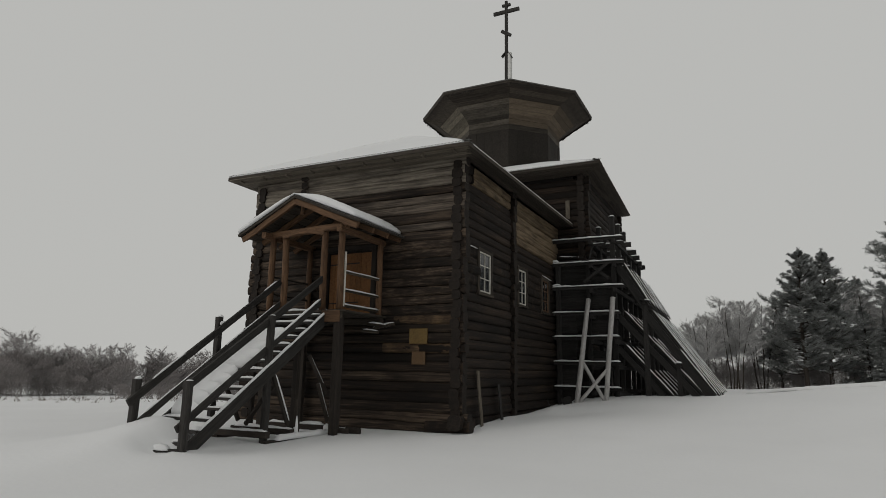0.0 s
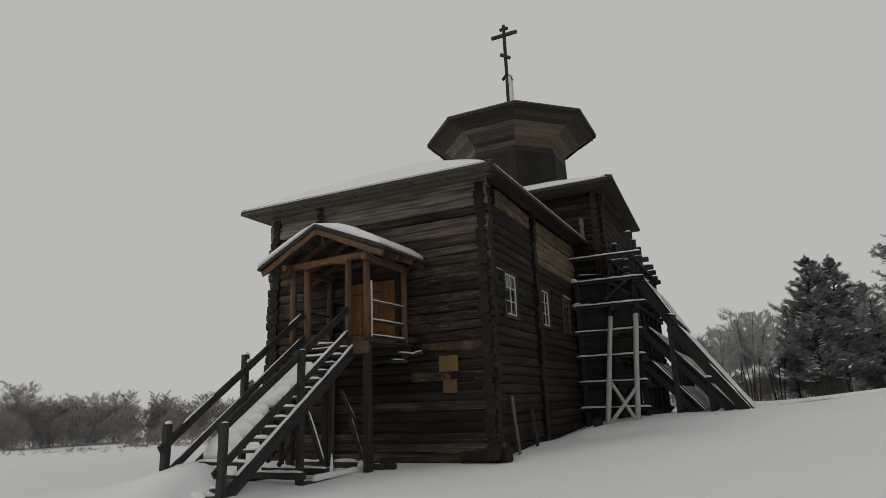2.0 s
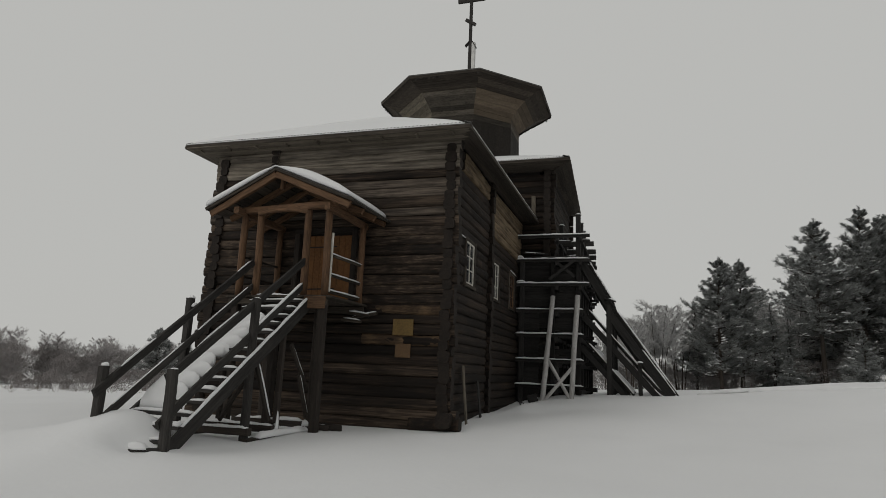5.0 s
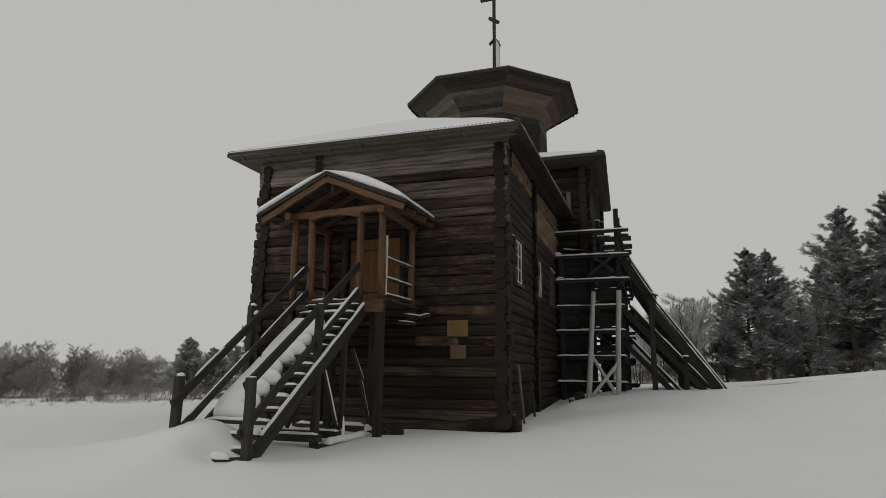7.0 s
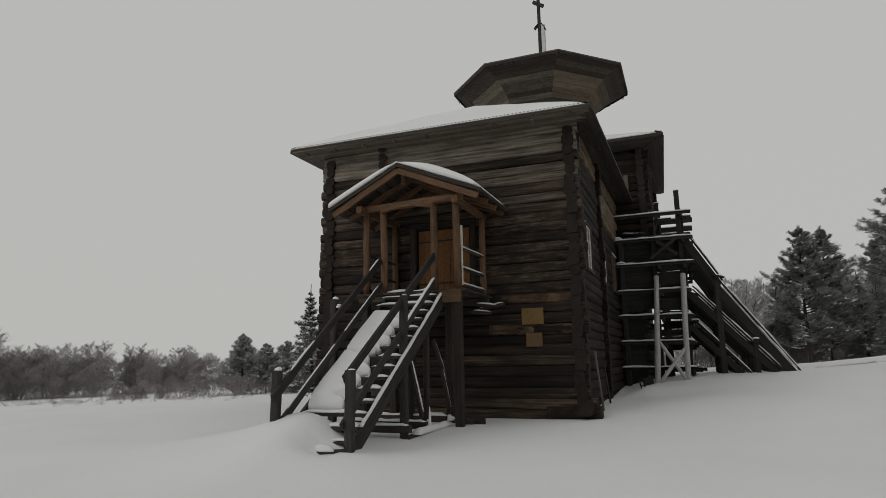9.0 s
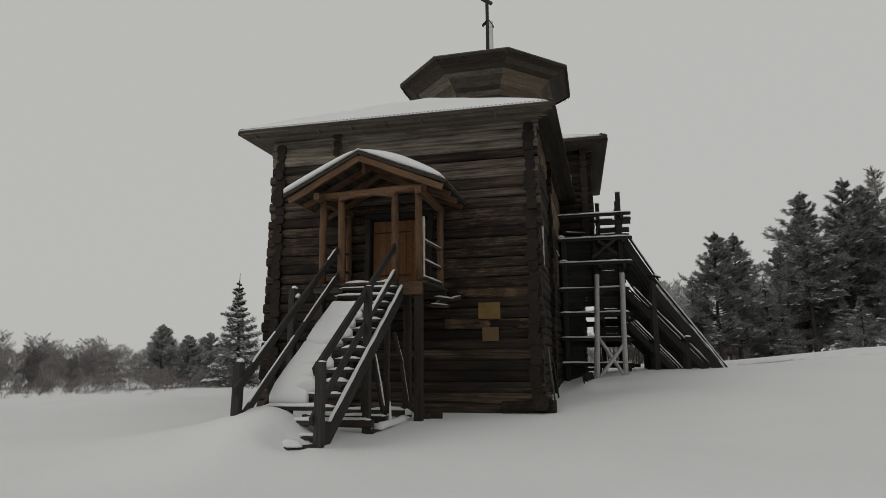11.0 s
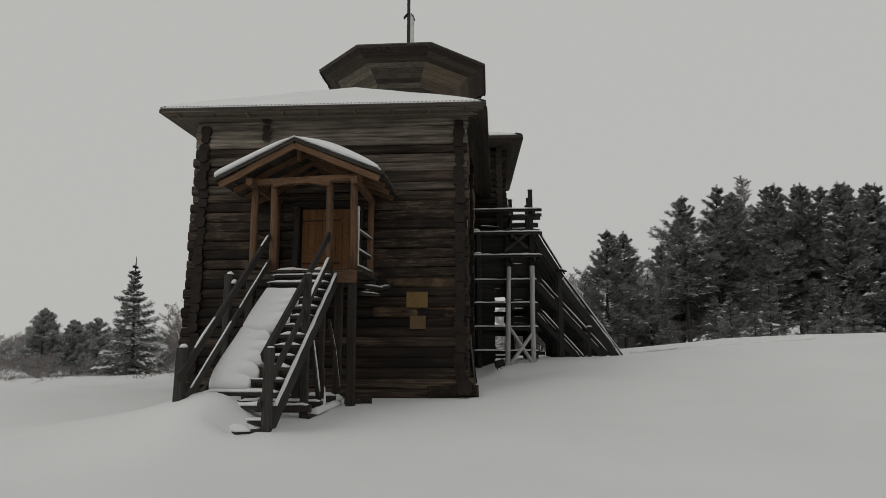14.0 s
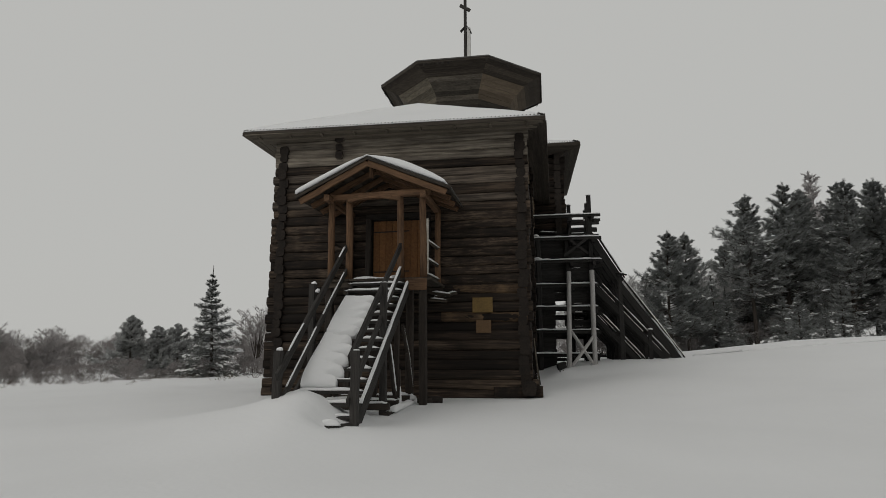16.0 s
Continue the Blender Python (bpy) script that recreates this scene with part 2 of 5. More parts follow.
def beam_bm(length, w, h, bevel=0.008, rough=0.006, cuts=4, seed=0):
    """A hewn beam along x from 0, w across y, h in z, centred, with bevelled uneven edges."""
    rng = random.Random(seed)
    bm = bmesh.new()
    ring = [(-w / 2 + bevel, -h / 2), (w / 2 - bevel, -h / 2), (w / 2, -h / 2 + bevel), (w / 2, h / 2 - bevel), (w / 2 - bevel, h / 2), (-w / 2 + bevel, h / 2), (-w / 2, h / 2 - bevel), (-w / 2, -h / 2 + bevel)]
    rows = []
    for i in range(cuts + 1):
        dy, dz = rng.uniform(-rough, rough), rng.uniform(-rough, rough)
        rows.append([bm.verts.new((length * i / cuts, y + dy + rng.uniform(-rough, rough) * 0.5, z + dz + rng.uniform(-rough, rough) * 0.5)) for y, z in ring])
    for a, b in zip(rows, rows[1:]):
        for k in range(8):
            bm.faces.new((a[k], a[(k + 1) % 8], b[(k + 1) % 8], b[k]))
    bm.faces.new(rows[0][::-1])
    bm.faces.new(rows[-1])
    bmesh.ops.recalc_face_normals(bm, faces=bm.faces)
    return bm


beam_count = [0]


def beam(name, p, q, w, h, mat, parent=None, label="", up=(0, 0, 1), rough=0.006, spin=0.0):
    beam_count[0] += 1
    length = (Vector(q) - Vector(p)).length
    ob = part(name, beam_bm(length, w, h, min(w, h) * 0.12, rough, 4, beam_count[0]), mat, None, label)
    return placed(ob, along(p, q, up, spin), parent)


def round_log_bm(length, r, seed, segs=12, rings=9, squash=0.92, flat=2.0, wobble=0.02, ends=False, taper=0.0):
    """A round or hewn log along x from 0, uneven along its length. flat over 2: flatter faces."""
    rng = random.Random(seed)
    bm = bmesh.new()
    rows = []
    ph = rng.uniform(0, 9)
    for i in range(rings):
        f = i / (rings - 1)
        cy, cz = 0.012 * math.sin(3 * f + ph) + rng.uniform(-0.005, 0.005), 0.010 * math.sin(4.1 * f + 2 * ph) + rng.uniform(-0.004, 0.004)
        rr = r * (1 + taper * (f - 0.5) + 0.05 * math.sin(2.3 * f + ph) + rng.uniform(-wobble, wobble))
        row = []
        for k in range(segs):
            c, s = math.cos(2 * math.pi * k / segs), math.sin(2 * math.pi * k / segs)
            q = (abs(c) ** flat + abs(s) ** flat) ** (-1 / flat)
            q *= 1 + rng.uniform(-wobble, wobble) * 0.8
            row.append(bm.verts.new((length * f, cy + rr * q * c, cz + rr * squash * q * s)))
        rows.append(row)
    for a, b in zip(rows, rows[1:]):
        for k in range(segs):
            f = bm.faces.new((a[k], a[(k + 1) % segs], b[(k + 1) % segs], b[k]))
            f.smooth = True
    for f in (bm.faces.new(rows[0][::-1]), bm.faces.new(rows[-1])):
        f.material_index = 1 if ends else 0
    bmesh.ops.recalc_face_normals(bm, faces=bm.faces)
    return bm


def data_of(bm, name, mat):
    me = bpy.data.meshes.new(name)
    bm.to_mesh(me)
    bm.free()
    me.materials.append(mat)
    me.materials.append(LOG_END)
    return me


PITCH = 0.235
LOG_DATA = {m.name: [data_of(round_log_bm(1.0, 0.126, 40 + s, 20, 26, 0.97, 10.0 if m in (LOG_PALE, LOG_BROWN) else 4.0, 0.010 if m in (LOG_PALE, LOG_BROWN) else 0.022, True, (0.16, -0.16, 0.06)[s % 3]), "log", m) for s in range(9)] for m in (LOG, LOG_MID, LOG_PALE, LOG_BROWN, LOG_TAN, LOG_DARKER)}


def log(p, q, parent, mat, rng, r=1.0):
    """A log of a wall from p to q, sharing one of a few meshes."""
    ob = new("log", rng.choice(LOG_DATA[mat.name]))
    m = along(p, q) @ Matrix.Rotation(rng.choice((0, math.pi)) + rng.uniform(-0.06, 0.06), 4, "X")
    return placed(ob, m @ Matrix.Diagonal(((Vector(q) - Vector(p)).length, r * rng.uniform(0.94, 1.05), r * rng.uniform(0.97, 1.05), 1)), parent)


def slab_bm(corners, thick):
    """A slab under four or more corners in one plane, thick downwards."""
    bm = bmesh.new()
    top = [bm.verts.new(c) for c in corners]
    low = [bm.verts.new((c[0], c[1], c[2] - thick)) for c in corners]
    bm.faces.new(top)
    bm.faces.new(low[::-1])
    for i in range(len(top)):
        j = (i + 1) % len(top)
        bm.faces.new((top[i], low[i], low[j], top[j]))
    bmesh.ops.recalc_face_normals(bm, faces=bm.faces)
    return bm


# ---- ground ----
def smooth_step(a, b, v):
    t = np.clip((v - a) / (b - a), 0, 1)
    return t * t * (3 - 2 * t)


def ground_z(x, y):
    """Height of the snow."""
    x, y = np.asarray(x, float), np.asarray(y, float)
    z = -0.30 + 0.16 * smooth_step(-9, 0, y)
    right = smooth_step(-7, 8, y) * (0.089 * np.clip(x, 0, 12) + 0.032 * np.clip(x - 6, 0, 6)) + smooth_step(-16, 0, y) * 0.02 * np.clip(x - 6, 0, 20)
    z = z + right - 0.024 * np.clip(-x - 5, 0, 60) * (0.6 + 0.4 * smooth_step(-10, 20, y))
    z = z + 0.045 * np.clip(y, 0, 8) * smooth_step(-9, 0, x) * (1 - 0.5 * smooth_step(4, 12, x))
    z = z - 0.03 * np.clip(y - 14, 0, 40) * smooth_step(2, 12, x)
    z = z + 0.48 * np.exp(-(np.where(x > -3.5, np.abs((x + 3.5) / 0.8) ** 2.2, ((x + 3.5) / 2.3) ** 2) + np.where(y > -5.6, ((y + 5.6) / 1.3) ** 2, ((y + 5.6) / 1.7) ** 2)))
    z = z + 0.09 * np.exp(-((x + 2.2) / 1.1) ** 2 - ((y + 5.9) / 1.0) ** 2) - 0.19 * np.exp(-((x + 2.86) / 0.26) ** 2 - ((y + 5.98) / 0.26) ** 2)
    z = z + 0.19 * np.exp(-((x + 3.55) / 0.60) ** 2 - ((y + 5.3) / 0.6) ** 2)
    z = z + 0.10 * smooth_step(2.7, 3.9, y - 0.5 * x + 0.15 * np.sin(2.1 * x)) * smooth_step(0.15, 1.15, x + 0.12 * np.sin(1.7 * y)) * (1 - smooth_step(2.0, 4.6, x)) * (1 - smooth_step(8, 10, y))
    z = z + 0.05 * np.exp(-((x - 0.2) / 0.5) ** 2) * smooth_step(-0.2, 0.8, y) * (1 - smooth_step(2.6, 4.0, y)) - 0.05 * np.exp(-((x - 0.35) / 0.4) ** 2) * smooth_step(3.5, 4.8, y) * (1 - smooth_step(8, 9, y))
    z = z + 0.06 * np.exp(-((x - 0.95) / 0.35) ** 2 - ((y - 4.6) / 0.6) ** 2) - 0.05 * np.exp(-((x - 0.85) / 0.12) ** 2 - ((y - 3.4) / 0.25) ** 2) - 0.04 * np.exp(-((x - 1.7) / 0.35) ** 2 - ((y - 3.5) / 0.12) ** 2)
    z = z + 0.03 * np.sin(0.7 * x + 0.4 * y) * np.sin(0.5 * y - 0.2 * x + 1) + 0.05 * np.sin(0.11 * x + 2) * np.sin(0.13 * y)
    z = z + 0.008 * np.sin(2.3 * x + 1.1 * y + 0.8 * np.sin(0.9 * y)) * np.sin(1.7 * y - 0.6 * x) + 0.012 * np.sin(1.1 * x - 0.5 * y + np.sin(0.6 * x)) * np.sin(0.9 * y + 0.3 * x)
    return z


def gz(x, y):
    return float(ground_z(x, y))


_u = np.linspace(-1, 1, 381)
_ax = np.sinh(_u * 6.2) / np.sinh(6.2) * 900
_gx, _gy = np.meshgrid(_ax - 1.0, _ax - 1.0, indexing="ij")
_gv = np.stack([_gx, _gy, ground_z(_gx, _gy)], -1).reshape(-1, 3)
_n = len(_ax)
_idx = (np.arange(_n - 1)[:, None] * _n + np.arange(_n - 1)).ravel()
ground = mesh_part("ground", _gv.tolist(), np.stack([_idx, _idx + _n, _idx + _n + 1, _idx + 1], 1).tolist(), SNOW, smooth=True)
tagged(ground, "untrodden snow field rising in a low bank", "snow ground", kind="structure")


# ---- the church ----
church = thing("church", "old dark log church with snowy hip roof and octagonal tower", "church")
rng = random.Random(5)


def wall(box, label):
    x0, x1, y0, y1, z0, z1 = box
    bm = bmesh.new()
    bmesh.ops.create_cube(bm, size=1.0, matrix=Matrix.Translation(((x0 + x1) / 2, (y0 + y1) / 2, (z0 + z1) / 2)) @ Matrix.Diagonal((x1 - x0, y1 - y0, z1 - z0, 1)))
    return part("wall", bm, DARK, church, label)


def spans(a, b, holes, z):
    """The stretches of a log from a to b at height z that are left between the openings."""
    out = [(a, b)]
    for h0, h1, z0, z1 in holes:
        if z0 - 0.05 < z < z1 + 0.05:
            out = [s for p, q in out for s in ((p, min(q, h0)), (max(p, h1), q)) if s[1] - s[0] > 0.05]
    return out


COURSES = 29
DOOR = (-3.92, -2.46, 2.62, 4.40)
WINDOWS = [(1.00, 1.80), (4.05, 4.75), (6.42, 7.15)]
WIN_Z = (3.30, 4.40)

# front wall
w = wall((-6.38, -0.02, -0.01, 0.09, -0.5, 6.6), "front wall of dark weathered round logs")
for i in range(COURSES):
    z = -0.06 + PITCH * i
    flare = 0.13 * (1 - i / COURSES) ** 2
    pale = i >= COURSES - 3
    foot = 0.14 if i < 2 else 0.0
    for a, b in spans(-6.67 - flare + rng.uniform(-0.03, 0.03), 0.20 + foot + rng.uniform(-0.04, 0.04), [DOOR], z):
        # darker logs are drawn more often in the lower courses
        log((a, 0, z), (b, 0, z), w, LOG_PALE if pale else rng.choice((LOG, LOG_DARKER, LOG_DARKER, LOG_DARKER) if i < 10 else ((LOG, LOG, LOG, LOG_DARKER) if i < 20 else (LOG, LOG_MID, LOG_MID))), rng)
    if i in (8, 11):
        log((-2.05 + 0.3 * (i > 9), -0.012, z), (0.1, -0.012, z), w, LOG_TAN, rng)
# foot of the corner, a butt that juts into the snow
log((-0.75, -0.10, -0.02), (0.42, -0.10, 0.0), w, LOG_DARKER, rng, 1.15)
log((0.10, -0.42, 0.10), (0.10, 0.55, 0.06), w, LOG_DARKER, rng, 1.25)
# stub of cross wall logs high in the front
for i in range(COURSES - 3, COURSES):
    z = -0.06 + PITCH * (i + 0.5)
    log((-4.82, -0.22, z), (-4.82, 0.1, z), w, LOG_PALE, rng, 0.8)

# side walls
for x, shown in ((0.0, True), (-6.4, False)):
    w = wall((x - 0.05, x + 0.05, 0.02, 8.2, -0.5, 6.6), "side wall of dark weathered round logs")
    holes = [(a, b, *WIN_Z) for a, b in WINDOWS] if shown else []
    for i in range(COURSES):
        z = -0.06 + PITCH * (i + 0.5)
        if z > 6.62:
            break
        front = -0.19 + rng.uniform(-0.035, 0.035)
        lean = 0.02 * math.sin(i * 1.7)
        brown = shown and z > 6.0
        for a, b in spans(front, 8.2, holes, z):
            if shown and 5.15 < z <= 6.0 and b > 5:
                log((x + lean, a, z), (x + lean, 3.5, z), w, LOG_DARKER, rng)
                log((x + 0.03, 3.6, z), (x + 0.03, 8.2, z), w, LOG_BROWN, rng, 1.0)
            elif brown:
                log((x, a, z), (x, 0.45, z), w, LOG_DARKER, rng)
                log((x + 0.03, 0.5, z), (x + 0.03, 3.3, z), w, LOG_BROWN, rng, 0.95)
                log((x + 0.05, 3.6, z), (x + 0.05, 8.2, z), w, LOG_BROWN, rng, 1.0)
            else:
                log((x + lean, a, z), (x + lean, b, z), w, LOG_DARKER, rng)
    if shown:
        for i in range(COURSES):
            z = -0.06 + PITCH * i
            log((-0.3, 3.45, z), (0.24 + rng.uniform(-0.03, 0.03), 3.45, z), w, LOG_DARKER, rng)

# rear hall, taller and wider
w = wall((-6.95, 0.80, 8.25, 8.35, -0.5, 8.5), "upper wall of dark weathered round logs")
for i in range(36):
    z = 0.05 + PITCH * i
    log((-7.2, 8.3, z), ((1.38 if z > 5 else 0.84) + rng.uniform(-0.04, 0.04), 8.3, z), w, LOG_DARKER, rng)
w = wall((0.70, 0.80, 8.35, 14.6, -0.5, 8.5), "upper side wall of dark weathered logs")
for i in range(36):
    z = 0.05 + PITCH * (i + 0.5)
    log((1.1 if z > 5 else 0.72, 8.0 + rng.uniform(-0.03, 0.03) + (0 if z > 5 else 0.3), z), (1.1 if z > 5 else 0.72, 14.7, z), w, LOG_DARKER, rng)
w = wall((-7.0, -6.9, 8.35, 14.6, -0.5, 8.5), "upper side wall of dark weathered logs")
for i in range(36):
    z = 0.05 + PITCH * (i + 0.5)
    log((-6.95, 8.0, z), (-6.95, 14.7, z), w, LOG_DARKER, rng)
w = wall((-6.95, 0.70, 14.5, 14.6, -0.5, 8.5), "rear wall of dark weathered logs")
for i in range(36):
    z = 0.05 + PITCH * i
    log((-7.2, 14.55, z), (1.38 if z > 5 else 0.72, 14.55, z), w, LOG_DARKER, rng)


# windows
def window(y0, y1, z0, z1, x=0.10, paint=None):
    """A six-pane sash in the side wall."""
    win = new("window")
    win.parent = church
    tagged(win, "small six-pane window with bare wood frame" if paint else "small six-pane window with white painted frame")
    t = 0.038
    for a, b in (((y0, z0), (y1, z0)), ((y0, z1), (y1, z1)), ((y0, z0), (y0, z1)), ((y1, z0), (y1, z1))):
        beam("frame", (x, *a), (x, *b), t, t, (paint or WHITE_PAINT), win, rough=0.003, up=(1, 0, 0))
    ym = (y0 + y1) / 2
    beam("glazing_bar", (x, ym, z0), (x, ym, z1), 0.022, 0.022, (paint or WHITE_PAINT), win, rough=0.002, up=(1, 0, 0))
    for k in (1, 2):
        zz = z0 + (z1 - z0) * k / 3
        beam("glazing_bar", (x, y0, zz), (x, y1, zz), 0.022, 0.022, (paint or WHITE_PAINT), win, rough=0.002)
    for a, b in ((y0, ym), (ym, y1)):
        for k in range(3):
            za, zb = z0 + (z1 - z0) * k / 3, z0 + (z1 - z0) * (k + 1) / 3
            bm = bmesh.new()
            bmesh.ops.create_cube(bm, size=1.0, matrix=Matrix.Translation((x - 0.012, (a + b) / 2, (za + zb) / 2)) @ Matrix.Diagonal((0.006, b - a - 0.02, zb - za - 0.02, 1)))
            part("pane", bm, GLASS, win)
    # hewn jambs
    for yy in (y0 - 0.09, y1 + 0.09):
        beam("jamb", (x - 0.06, yy, z0 - 0.12), (x - 0.06, yy, z1 + 0.12), 0.12, 0.2, OLD_BOARD, win, up=(1, 0, 0))
    beam("lintel", (x - 0.06, y0 - 0.15, z1 + 0.07), (x - 0.06, y1 + 0.15, z1 + 0.07), 0.2, 0.1, OLD_BOARD, win)
    beam("sill", (x - 0.05, y0 - 0.15, z0 - 0.07), (x - 0.05, y1 + 0.15, z0 - 0.07), 0.22, 0.07, OLD_BOARD, win)


for a, b in WINDOWS:
    window(a + 0.04, b - 0.04, WIN_Z[0] + 0.04, WIN_Z[1] - 0.04, paint=NEW_WOOD if a > 6 else None)

beam("plank", (0.60, 8.12, 6.85), (0.60, 8.12, 7.55), 0.15, 0.03, SOFFIT, church, "pale plank nailed upright to the upper wall", up=(0, 1, 0))

# door and its frame
door = new("door")
door.parent = church
tagged(door, "closed orange-brown plank door with iron straps")
for k in range(8):
    x0 = -3.86 + k * 0.168
    beam("door_board", (x0 + 0.08, -0.02, 2.66), (x0 + 0.08, -0.02 + rng.uniform(-0.006, 0.006), 4.34), 0.162, 0.04, DOOR_WOOD, door, up=(0, 1, 0), rough=0.002)
for zz in (3.0, 4.05):
    beam("hinge_strap", (-3.84, -0.055, zz), (-2.9, -0.055, zz + 0.015), 0.012, 0.03, STRAP, door, rough=0.001)
# door frame in the same darkened timber, porch shade painted in
for xx in (-3.98, -2.40):
    beam("door_post", (xx, -0.06, 2.62), (xx, -0.06, 4.5), 0.14, 0.2, LEG_WOOD, door, up=(0, 1, 0))
beam("door_head", (-4.05, -0.06, 4.46), (-2.33, -0.06, 4.46), 0.2, 0.14, LEG_WOOD, door)


# roofs
def lerp(p, q, t):
    return tuple(a + (b - a) * t for a, b in zip(p, q))


def corrugated(p, q, up_dir, depth, parent, label="", wave=0.095, amp=0.017):
    """A strip of corrugated sheet whose waved edge runs from p to q and whose sheets run up the slope."""
    p, q, up_dir = Vector(p), Vector(q), Vector(up_dir).normalized()
    length = (q - p).length
    n = int(length / wave) * 6
    out = (q - p).normalized().cross(up_dir)
    if out.z < 0:
        out = -out
    verts, faces = [], []
    for i in range(n + 1):
        c = p + (q - p) * (i / n)
        lift = out * (amp * math.sin(2 * math.pi * i / 6))
        a, b = c + lift, c + lift + up_dir * depth
        for v in (a, b, b - out * 0.008, a - out * 0.008):
            verts.append(tuple(v))
    for i in range(n):
        o, r = 4 * i, 4 * i + 4
        for k in range(4):
            faces.append((o + k, o + (k + 1) % 4, r + (k + 1) % 4, r + k))
    return placed(mesh_part("roofing_sheet", verts, faces, SHEET, None, label), Matrix.Identity(4), parent)


def snow_panel(name, a, b, c, d, thick, nu=40, nv=16, edge=0.5, seed=1.0, lip=0.02, top_edge=False):
    """A snow layer over the roof panel a b c d (a b: the eave), thin at the eave and rounded."""
    a, b, c, d = Vector(a), Vector(b), Vector(c), Vector(d)
    verts, faces = [], []
    side = nu + 1
    for low in (False, True):
        for j in range(nv + 1):
            v = j / nv
            for i in range(nu + 1):
                u = i / nu
                pt = a.lerp(b, u).lerp(d.lerp(c, u), v)
                run_v, run_u = v * (d - a).length, min(u, 1 - u) * (b - a).length
                grow = 1 - math.exp(-(run_v + 0.02) / edge * 2.2)
                if top_edge:
                    grow *= 1 - math.exp(-(run_u + 0.03) / edge * 3)
                h = lip + thick * grow * (0.85 + 0.3 * noise.noise((pt.x * 0.7 + seed, pt.y * 0.7, 0)))
                verts.append((pt.x, pt.y, pt.z + (0.004 if low else h)))
    base = side * (nv + 1)
    for j in range(nv):
        for i in range(nu):
            o = j * side + i
            faces.append((o, o + 1, o + side + 1, o + side))
            faces.append((base + o, base + o + side, base + o + side + 1, base + o + 1))
    rim = [*range(side), *(j * side + nu for j in range(1, nv + 1)), *(nv * side + i for i in range(nu - 1, -1, -1)), *(j * side for j in range(nv - 1, 0, -1))]
    for p, q in zip(rim, rim[1:] + rim[:1]):
        faces.append((q, p, base + p, base + q))
    return mesh_part(name, verts, faces, SNOW, smooth=True)


FL, FR, RR, RL = (-7.42, -0.55, 6.86), (0.66, -0.98, 6.62), (0.76, 8.22, 6.64), (-7.42, 8.22, 6.86)
RG0, RG1 = (-3.4, 3.35, 8.90), (-3.4, 8.22, 8.90)
roof = part("roof", slab_bm([FL, FR, RG0], 0.05), SHEET, church, "hip roof of corrugated sheets under snow")
part("roof_slope", slab_bm([FR, RR, RG1, RG0], 0.05), SHEET, roof)
part("roof_slope", slab_bm([RL, FL, RG0, RG1], 0.05), SHEET, roof)


def lifted(p, dz):
    return (p[0], p[1], p[2] + dz)


corrugated(lifted(FL, 0.024), lifted(FR, 0.024), Vector(RG0) - Vector(lerp(FL, FR, 0.5)), 0.22, roof)
corrugated(lifted(FR, 0.024), lifted(RR, 0.024), Vector(lerp(RG0, RG1, 0.5)) - Vector(lerp(FR, RR, 0.5)), 0.22, roof)


# eave soffits, fascias and rafter ends
def soffit(p, q, wall_p, wall_q, n_boards, parent, mat=SOFFIT):
    for k in range(n_boards):
        t = (k + 0.5) / n_boards
        a, b = lerp(p, wall_p, t), lerp(q, wall_q, t)
        wdt = (Vector(wall_p) - Vector(p)).length / n_boards
        beam("soffit_board", a, b, wdt * 0.96, 0.03, mat, parent, up=Vector((Vector(q) - Vector(p))).cross(Vector(wall_p) - Vector(p)) * (1 if (Vector(q) - Vector(p)).cross(Vector(wall_p) - Vector(p)).z > 0 else -1), rough=0.004)


soffit(lifted(FL, -0.10), lifted(FR, -0.10), (-6.9, -0.1, 6.66), (0.35, -0.14, 6.60), 4, roof)
soffit(lifted(FR, -0.10), lifted(RR, -0.10), (0.13, -0.3, 6.62), (0.13, 8.2, 6.64), 4, roof, OLD_BOARD)
soffit(lifted(RL, -0.10), lifted(FL, -0.10), (-6.5, 8.2, 6.72), (-6.5, -0.3, 6.72), 4, roof)
for k in range(9):
    t = (k + 0.5) / 9
    a = lerp(lifted(FL, -0.13), lifted(FR, -0.13), t)
    beam("rafter", (a[0], a[1] + 0.06, a[2] - 0.01), (a[0], a[1] + 0.22, a[2] - 0.02), 0.06, 0.06, SOFFIT, roof)
beam("fascia", lifted(FL, -0.06), lifted(FR, -0.06), 0.03, 0.09, OLD_BOARD, roof)
beam("fascia", lifted(FR, -0.06), lifted(RR, -0.06), 0.03, 0.10, OLD_BOARD, roof)
beam("fascia", lifted(RL, -0.06), lifted(FL, -0.06), 0.03, 0.10, OLD_BOARD, roof)

s = snow_panel("roof_snow", lerp(FL, FR, 0.004), lerp(FL, FR, 0.985), RG0, RG0, 0.07, 60, 26, 0.5, 1.0)
tagged(s, "smooth snow lying on the front roof slope", "snow", kind="stuff")
s = snow_panel("roof_snow", lerp(FR, RR, 0.03), RR, RG1, RG0, 0.07, 40, 20, 0.5, 2.0)
tagged(s, "smooth snow lying on the side roof slope", "snow", kind="stuff")
s = snow_panel("roof_snow", RL, FL, RG0, RG1, 0.07, 40, 20, 0.5, 3.0)
tagged(s, "smooth snow lying on the side roof slope", "snow", kind="stuff")

